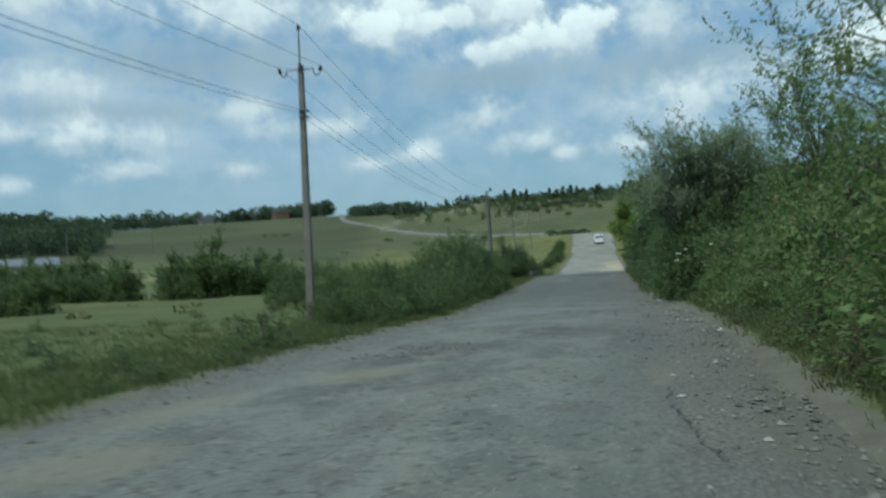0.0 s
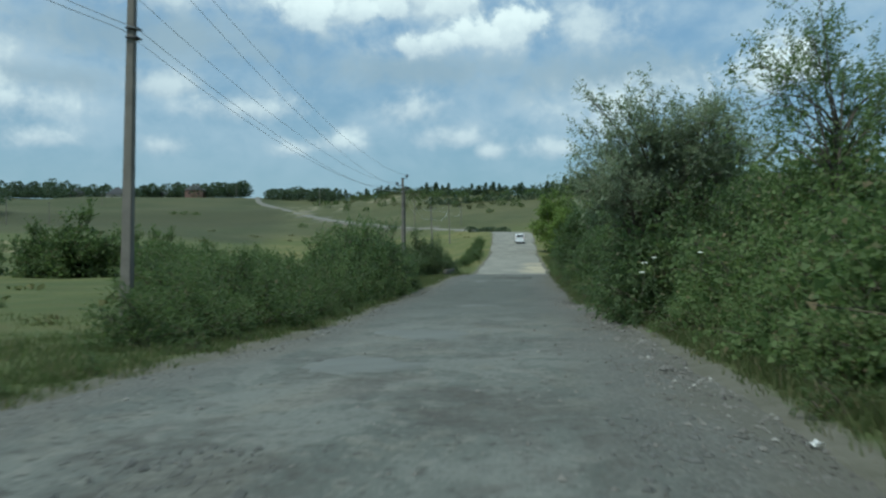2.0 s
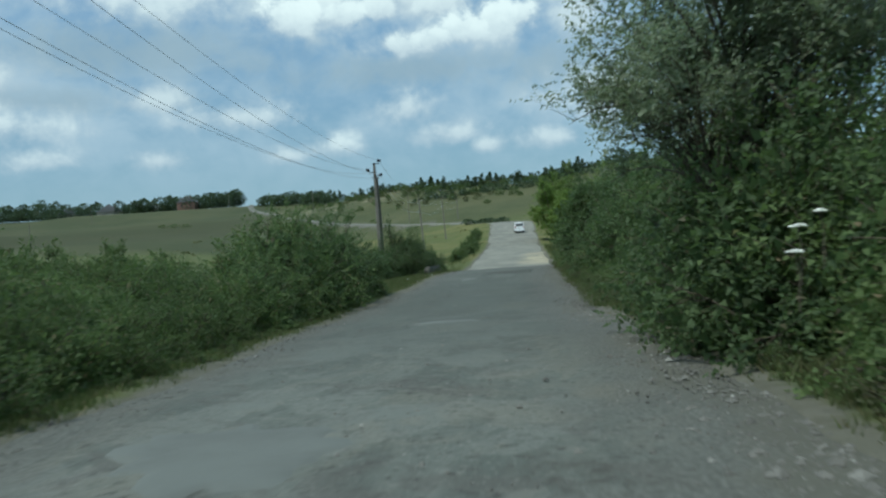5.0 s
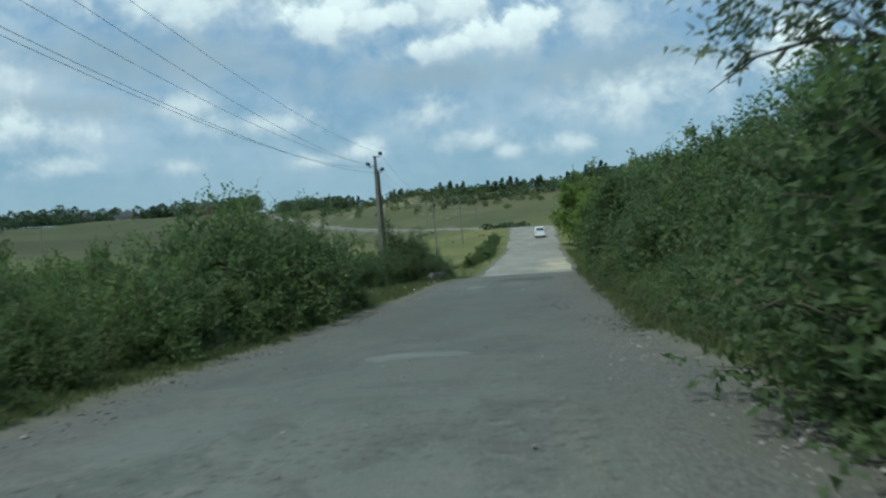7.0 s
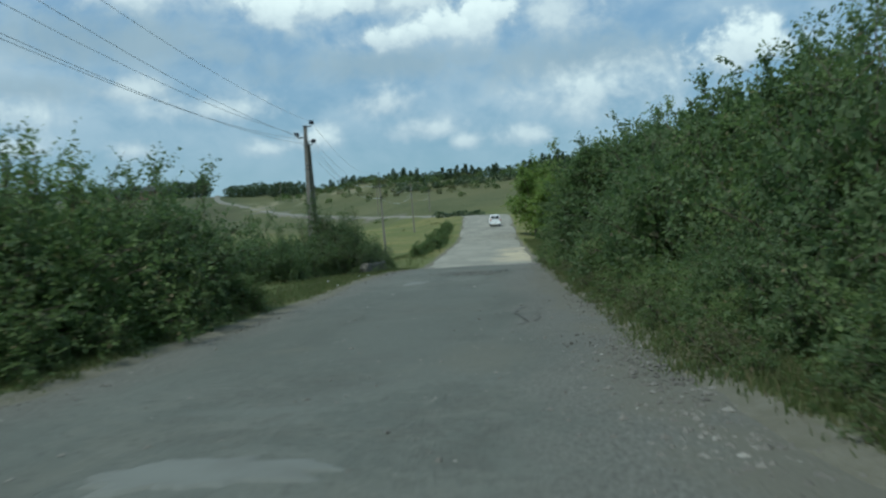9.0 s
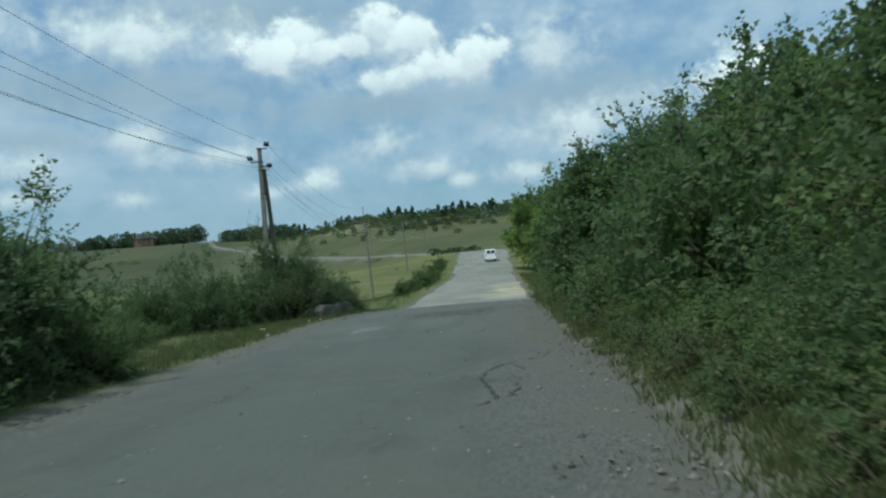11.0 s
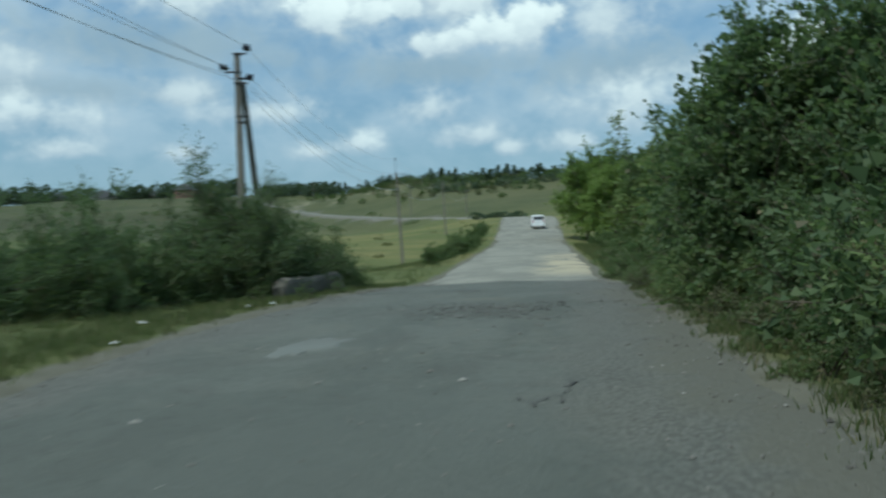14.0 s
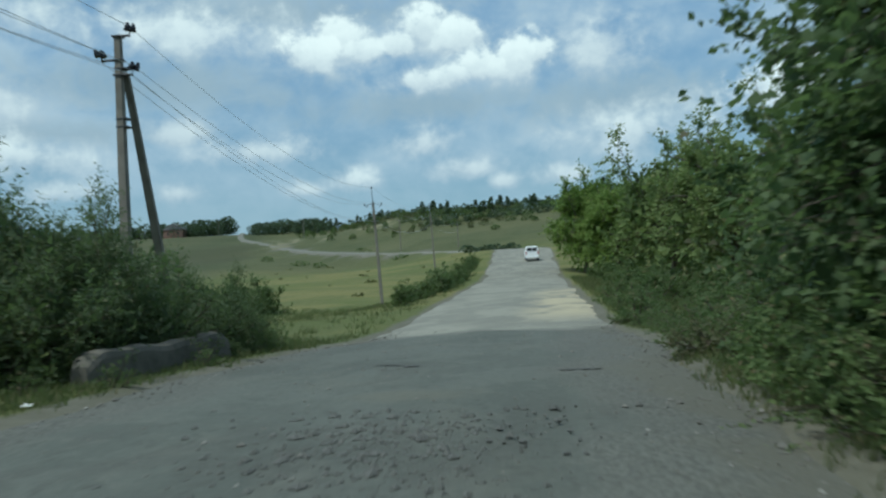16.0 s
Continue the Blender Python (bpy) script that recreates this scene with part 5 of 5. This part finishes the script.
far_trees("slope_scrub", woods(rng, -7.5, 6.0, 40, ([-9, 6], [365, 322]), (2.0, 3.6), (0.5, 0.8), 4), 6, label="far hedge line below the ridge")
far_trees("slope_scrub", [(*polar(a, r), h, 2.2) for a, r, h in ((-23.5, 430, 1.5), (-22.9, 428, 1.8), (-22.2, 425, 1.5), (-13.5, 300, 1.6), (-12.4, 290, 1.4), (-15.5, 330, 1.8), (-10.6, 330, 2.4), (-8.2, 270, 1.4))], 16, "hedge", label="single far bushes on the slope")
far_trees("valley_wood", woods(rng, -46, -33.5, 110, ([-46, -34], [330, 390]), (8, 13), (0.4, 0.5), 40), 7, label="dark wood at the foot of the hill")
far_trees("slope_scrub", woods(rng, -5.0, -2.4, 8, ([-9, -3], [262, 240]), (1.0, 1.8), (0.7, 1.0), 2), 9, label="low scrub along the crest of the road")
tussocks("pasture_tussocks", 70, (-24, -4), (112, 300), 3, "rough tussocks scattered over the pasture")
tussocks("meadow_tussocks", 24, (-48, -20), (28, 80), 4, "rough tussocks scattered over the meadow")


def build_house(x, y, w, d, h, turn, wall, roof, windows=2):
    root = new("house")
    root.matrix_basis = pose(x, y, height(x, y) - 0.4, 0, 0, turn)
    part("wall", box((w, d, h), (0, 0, h / 2), 0.02), wall, root)
    rise = w * 0.32
    o = 0.5
    v = [(-w / 2 - o, -d / 2 - o, h - 0.2), (w / 2 + o, -d / 2 - o, h - 0.2), (0, -d / 2 - o, h + rise), (-w / 2 - o, d / 2 + o, h - 0.2), (w / 2 + o, d / 2 + o, h - 0.2), (0, d / 2 + o, h + rise)]
    r = link_mesh("roof", v, [(0, 1, 2), (5, 4, 3), (0, 2, 5, 3), (1, 4, 5, 2), (0, 3, 4, 1)], roof, root)
    part("chimney", box((0.6, 0.6, 1.4), (w * 0.18, d * 0.1, h + rise * 0.8), 0.02), "brick_wall", r)
    for k in range(windows):
        part("window", box((1.1, 0.08, 1.2), (-w / 2 + w * (k + 0.5) / windows, -d / 2 - 0.02, h * 0.55), 0.01), "window", root)
    return tagged(root, "far village house with pitched roof among trees", "house", "village houses")


for a, r, w, d, h, t, wall, roof in ((-26.9, 655, 16, 10, 5.0, 20, "house_wall", "roof"), (-24.4, 650, 12, 9, 4.0, -10, "house_wall", "roof"), (-22.4, 628, 12, 9, 5.5, 8, "brick_wall", "roof"), (-29.3, 672, 13, 9, 4.0, 30, "house_wall", "roof")):
    x, y = polar(a, r)
    build_house(x, y, w, d, h, t, wall, roof)


def build_shed(x, y, w, d, h, turn):
    root = new("long_shed")
    root.matrix_basis = pose(x, y, height(x, y) - 0.3, 0, 0, turn)
    part("wall", box((w, d, h), (0, 0, h / 2), 0.02), "house_wall", root)
    v = [(-w / 2 - .4, -d / 2 - .4, h), (w / 2 + .4, -d / 2 - .4, h), (w / 2 + .4, 0, h + d * 0.22), (-w / 2 - .4, 0, h + d * 0.22), (-w / 2 - .4, d / 2 + .4, h), (w / 2 + .4, d / 2 + .4, h)]
    link_mesh("roof", v, [(0, 1, 2, 3), (3, 2, 5, 4), (0, 3, 4), (1, 5, 2), (0, 4, 5, 1)], "sheet_roof", root)
    return tagged(root, "long low shed with light grey sheet roof", "shed")


build_shed(*polar(-39.8, 215), 30, 8, 1.7, 38)
build_shed(*polar(-42.5, 200), 26, 8, 1.7, 44)

for a, r, h in ((-35.3, 300, 9), (-32.6, 330, 9), (-30.4, 350, 8), (-27.8, 560, 9), (-14.6, 470, 9), (-8.4, 300, 9), (-19.9, 600, 9)):
    small_pole(*polar(a, r), h)


# ---- grass, flowers, stones, road repairs ----
def grass(name, spots, seed, high, label, lean=0.35):
    """Blades of grass at the given places, as one mass."""
    rng = np.random.default_rng(seed)
    spots = np.asarray(spots)
    z = land(spots[:, 0], spots[:, 1])[0]
    k = len(spots)
    base = np.stack([spots[:, 0], spots[:, 1], z - 0.03], 1)
    f = rng.uniform(0, 2 * math.pi, k)
    side = np.stack([np.cos(f), np.sin(f), np.zeros(k)], 1)
    h = (high * rng.uniform(0.45, 1.2, k))[:, None]
    tip = base + np.concatenate([rng.normal(0, lean, (k, 2)), np.ones((k, 1))], 1) * h
    w = 0.007 + 0.007 * rng.uniform(0, 1, k)[:, None]
    q = np.empty((k, 4, 3))
    q[:, 0], q[:, 1] = base - side * w, base + side * w
    midp = base * 0.5 + tip * 0.5 + np.array([0, 0, 0.06]) * h
    q[:, 2] = tip
    q[:, 3] = midp - side * w * 0.9
    ob = quads_mesh(name, q.reshape(-1, 3), "grass_blade")
    return tagged(ob, label, "grass", kind="stuff")


def verge_spots(rng, y0, y1, side, d0, d1, n, clumps):
    c = np.stack([rng.uniform(y0, y1, clumps), rng.uniform(d0, d1, clumps)], 1)
    pick = c[rng.integers(0, clumps, n)]
    y = pick[:, 0] + rng.normal(0, 0.16, n)
    d = np.maximum(pick[:, 1] + rng.normal(0, 0.16, n), d0 - 0.25)
    mid = np.interp(y, LINE[:, 1], LINE[:, 0])
    hw = np.interp(y, LINE[:, 1], HALF)
    return np.stack([mid + side * (hw + d), y], 1)


rng = np.random.default_rng(77)
grass("verge_grass", verge_spots(rng, -2, 50, 1, 0.0, 1.6, 20000, 1100), 1, 0.13, "long dusty grass along the road's edge")
grass("verge_grass", verge_spots(rng, 1, 36, 1, 0.25, 1.5, 26000, 900), 11, 0.27, "tall soft green grass under the brambles")
grass("verge_grass", verge_spots(rng, 35, 64, 1, 0.1, 1.4, 15000, 600), 12, 0.22, "tall soft green grass under the brambles")
grass("verge_grass", verge_spots(rng, 2, 30, -1, 0.4, 4.5, 11000, 520), 13, 0.22, "tall browned grass between road and meadow")
grass("verge_grass", verge_spots(rng, 3, 56, -1, -0.1, 0.7, 12000, 520), 14, 0.14, "short grass creeping onto the gravel")
grass("verge_grass", verge_spots(rng, 48, 100, 1, 0.15, 2.2, 17000, 900), 2, 0.15, "long dusty grass along the road's edge")
grass("verge_grass", verge_spots(rng, 3, 50, -1, 0.3, 1.4, 7000, 420), 3, 0.18, "short grass along the road's edge")
grass("verge_grass", verge_spots(rng, 50, 98, -1, 0.2, 5.0, 20000, 1100), 4, 0.20, "short green grass along the road's edge")
grass("meadow_tufts", verge_spots(rng, 5, 34, -1, 1.0, 22.0, 20000, 1900), 5, 0.18, "short meadow grass with taller tufts")
grass("meadow_tufts", verge_spots(rng, 96, 150, -1, 0.3, 26.0, 18000, 1800), 6, 0.30, "tall straw-coloured meadow grass tufts")
grass("verge_grass", verge_spots(rng, 68, 92, -1, 0.0, 1.8, 10000, 420), 15, 0.16, "short green grass along the road's edge")
grass("verge_grass", verge_spots(rng, 98, 150, 1, 0.3, 6.0, 12000, 700), 7, 0.45, "tall grass beside the dusty road")
grass("verge_grass", verge_spots(rng, 50, 68, 1, -0.7, 1.2, 9000, 420), 8, 0.15, "dusty grass creeping onto the road's edge")
grass("verge_grass", verge_spots(rng, 66, 84, 1, -0.3, 2.6, 12000, 520), 9, 0.17, "dusty grass creeping onto the road's edge")


def blossom(x, y, z, size):
    """A flat white flower head of many florets on its stalk."""
    root = new("white_flower")
    root.matrix_basis = pose(x, y, z)
    r = random.Random(int(x * 100 + y * 10))
    pieces = []
    for k in range(26):
        a, d = r.uniform(0, 6.28), size * math.sqrt(r.uniform(0, 1))
        p = lathe([(0.004, 0), (0.016, 0.008), (0.014, 0.018), (0.003, 0.02)], 5)
        pieces.append(moved(p, Matrix.Translation((d * math.cos(a), d * math.sin(a), 0.02 * math.cos(d / size * 1.5)))))
    v, f = joined(pieces)
    link_mesh("petals", v, f, "flower", root, "white clustered florets")
    v, f = tube([(0, 0, -0.5), (0.02, 0, -0.2), (0, 0, 0)], [0.008, 0.006, 0.005], 4)
    link_mesh("stalk", v, f, "twig", root)
    return tagged(root, "white flat flower head rising from the brambles", "flower", "white flowers")


for dx, dy, dz, s in ((0.12, 0, 0, 0.075), (0.18, 0.1, 0.22, 0.07), (0.42, 0.25, 0.34, 0.05), (1.0, -2.6, 0.45, 0.04)):
    blossom(2.45 + dx, 29.9 + dy, 1.1 + dz, s)


def stone_mesh(rng, at, size):
    """An uneven pebble: a squashed, jittered octahedron."""
    o = np.array([(1, 0, 0), (-1, 0, 0), (0, 1, 0), (0, -1, 0), (0, 0, 0.6), (0, 0, -0.6)]) * rng.uniform(0.6, 1.3, (6, 1)) * size
    f = rng.uniform(0, 6.28)
    c, s = math.cos(f), math.sin(f)
    o[:, :2] = np.stack([o[:, 0] * c - o[:, 1] * s, o[:, 0] * s + o[:, 1] * c], 1)
    return o + at


STONE_FACES = [(0, 2, 4), (2, 1, 4), (1, 3, 4), (3, 0, 4), (2, 0, 5), (1, 2, 5), (3, 1, 5), (0, 3, 5)]


def stones(name, n, y0, y1, d_mid, d_dev, seed, size, label, mat="stone"):
    """Loose stones; d: place across the road, -1 the one edge, 1 the other."""
    rng = np.random.default_rng(seed)
    verts, faces = [], []
    for k in range(n):
        y = rng.uniform(y0, y1)
        d = float(np.clip(rng.normal(d_mid, d_dev), -1.05, 1.05))
        x = float(np.interp(y, LINE[:, 1], LINE[:, 0]) + d * np.interp(y, LINE[:, 1], HALF))
        s = size * min(3.0, 0.35 + rng.exponential(0.55))
        z = road_top(x, y) - 0.05 * float(ramp(abs(d), 0.8, 1.0)) + 0.12 * s
        verts.append(stone_mesh(rng, np.array([x, y, z]), s))
        faces += [tuple(i + 6 * k for i in f) for f in STONE_FACES]
    ob = link_mesh(name, np.concatenate(verts), faces, mat)
    return tagged(ob, label, "gravel", kind="stuff")


stones("gravel", 8500, 3, 56, 0.86, 0.11, 1, 0.019, "loose grey gravel along the road's edge")
stones("gravel", 1500, 20, 52, 0.84, 0.08, 9, 0.028, "larger pale stones washed to the road's edge")
stones("gravel", 2600, 52, 100, 0.90, 0.10, 5, 0.018, "loose grey gravel along the road's edge")
stones("gravel", 3600, 3, 100, -0.88, 0.09, 2, 0.018, "loose grey gravel along the road's edge")
stones("gravel", 3800, 3, 100, 0.15, 0.5, 3, 0.016, "scattered small stones on the asphalt")
stones("gravel", 620, 75.8, 79.2, 0.2, 0.17, 4, 0.025, "broken asphalt lumps in a pothole", "patch_dark")
stones("gravel", 240, 76.4, 78.4, 0.12, 0.12, 6, 0.026, "broken asphalt lumps in a pothole", "patch_dark")
stones("gravel", 320, 13.8, 16.0, -0.25, 0.12, 7, 0.022, "broken asphalt lumps in a pothole", "patch_dark")
stones("gravel", 160, 15.0, 18.0, 0.6, 0.05, 8, 0.024, "broken asphalt lumps in a pothole", "patch_dark")


def litter(x, y, size, seed):
    """A crumpled scrap of white plastic."""
    rng = np.random.default_rng(seed)
    n = 5
    verts = [(x + size * (i / n - 0.5) + rng.normal(0, size * 0.06), y + size * 0.7 * (j / n - 0.5) + rng.normal(0, size * 0.06), height(x, y) + 0.03 + abs(rng.normal(0, size * 0.16))) for j in range(n + 1) for i in range(n + 1)]
    faces = [(j * (n + 1) + i, j * (n + 1) + i + 1, (j + 1) * (n + 1) + i + 1, (j + 1) * (n + 1) + i) for j in range(n) for i in range(n)]
    ob = link_mesh("litter", verts, faces, "litter")
    tagged(ob, "crumpled scrap of white plastic in the grass", "litter", "litter")


for i, (x, y, size) in enumerate([(-7.9, 79.6, 0.16), (-7.7, 80.6, 0.14), (-8.6, 76.2, 0.15), (-7.6, 73.4, 0.12), (2.6, 16.8, 0.12), (2.2, 24.2, 0.1)]):
    litter(x, y, size, i)


def road_patch(x, y, rx, ry, mat, seed, label, rise=0.008):
    """A repair or broken place lying on the road, with a ragged edge."""
    rng = np.random.default_rng(seed)
    n, rings = 64, 6
    verts, faces = [], []
    a = np.linspace(0, 2 * math.pi, n, endpoint=False)
    shape = 1 + 0.16 * np.sin(2 * a + rng.uniform(0, 6)) + 0.10 * np.sin(3 * a + rng.uniform(0, 6)) + 0.08 * np.sin(7 * a + rng.uniform(0, 6)) + 0.08 * np.sin(11 * a + rng.uniform(0, 6)) + rng.normal(0, 0.06, n)
    for k in range(rings + 1):
        g = (k + 0.001) / rings
        for i in range(n):
            px, py = x + rx * g * shape[i] * math.cos(a[i]), y + ry * g * shape[i] * math.sin(a[i])
            verts.append((px, py, road_top(px, py) + (rise + 0.012 if k < rings else -0.03)))
    for k in range(rings):
        for i in range(n):
            j = (i + 1) % n
            faces.append((k * n + i, k * n + j, (k + 1) * n + j, (k + 1) * n + i))
    ob = link_mesh("road_patch", verts, faces, mat, road, label, smooth=True)
    return ob


for i, (x, y, rx, ry) in enumerate([(-2.45, 22.3, 1.0, 1.2), (-2.5, 29.6, 1.15, 1.5), (-2.6, 46.1, 0.9, 0.6), (-4.45, 72.9, 0.42, 1.0)]):
    road_patch(x, y, rx, ry, "patch_pale", i, "smooth pale asphalt patch")


def crack(points, width, seed):
    """A ragged open crack in the asphalt: a flat ribbon on top, the shade of its depth painted as dark colour."""
    rng = np.random.default_rng(seed)
    line = spline([points[0], *points, points[-1]], 0.08)
    tangent = np.gradient(line, axis=0)
    tangent /= np.maximum(np.linalg.norm(tangent, axis=1)[:, None], 1e-6)
    line = line + rng.normal(0, 0.032, line.shape)
    verts, faces = [], []
    for i, (q, d) in enumerate(zip(line, tangent)):
        w = 0.6 * width * rng.uniform(0.1, 1.5) * (0.35 + 0.65 * abs(math.sin(i * 0.55 + seed)))
        for g in (-1, 1):
            x, y = q[0] + g * d[1] * w, q[1] - g * d[0] * w
            verts.append((x, y, road_top(x, y) + 0.012))
        if i:
            faces.append((2 * i - 2, 2 * i - 1, 2 * i + 1, 2 * i))
    link_mesh("crack", verts, faces, "crack", road, "dark ragged crack in the asphalt")


crack([(0.30, 62.8), (-0.20, 62.0), (-0.45, 60.9), (-0.32, 59.6), (-0.18, 58.6), (-0.35, 58.0)], 0.04, 1)
crack([(-0.45, 60.9), (-0.60, 60.9), (-0.85, 61.1)], 0.025, 2)
crack([(-0.10, 62.2), (0.15, 61.4), (0.05, 60.5), (0.25, 59.8)], 0.022, 3)
crack([(-0.40, 60.2), (-0.10, 60.3), (0.10, 60.1)], 0.018, 4)
crack([(-0.30, 59.2), (-0.05, 59.0), (0.15, 58.5)], 0.018, 5)
crack([(0.30, 62.8), (0.55, 63.3), (0.60, 64.2)], 0.022, 6)
crack([(1.40, 9.8), (1.42, 8.6), (1.50, 7.4), (1.64, 6.4)], 0.018, 7)
crack([(-1.33, 69.3), (-1.22, 68.8), (-1.17, 69.1), (-0.95, 69.36), (-0.98, 68.9)], 0.022, 8)
crack([(-0.86, 70.2), (-0.95, 69.36)], 0.02, 9)
crack([(-3.90, 83.9), (-3.50, 83.7), (-3.08, 83.3)], 0.17, 10)
crack([(-1.06, 82.3), (-0.75, 82.4), (-0.42, 82.3)], 0.17, 11)
crack([(0.05, 60.0), (0.10, 59.2), (-0.05, 58.6)], 0.03, 12)
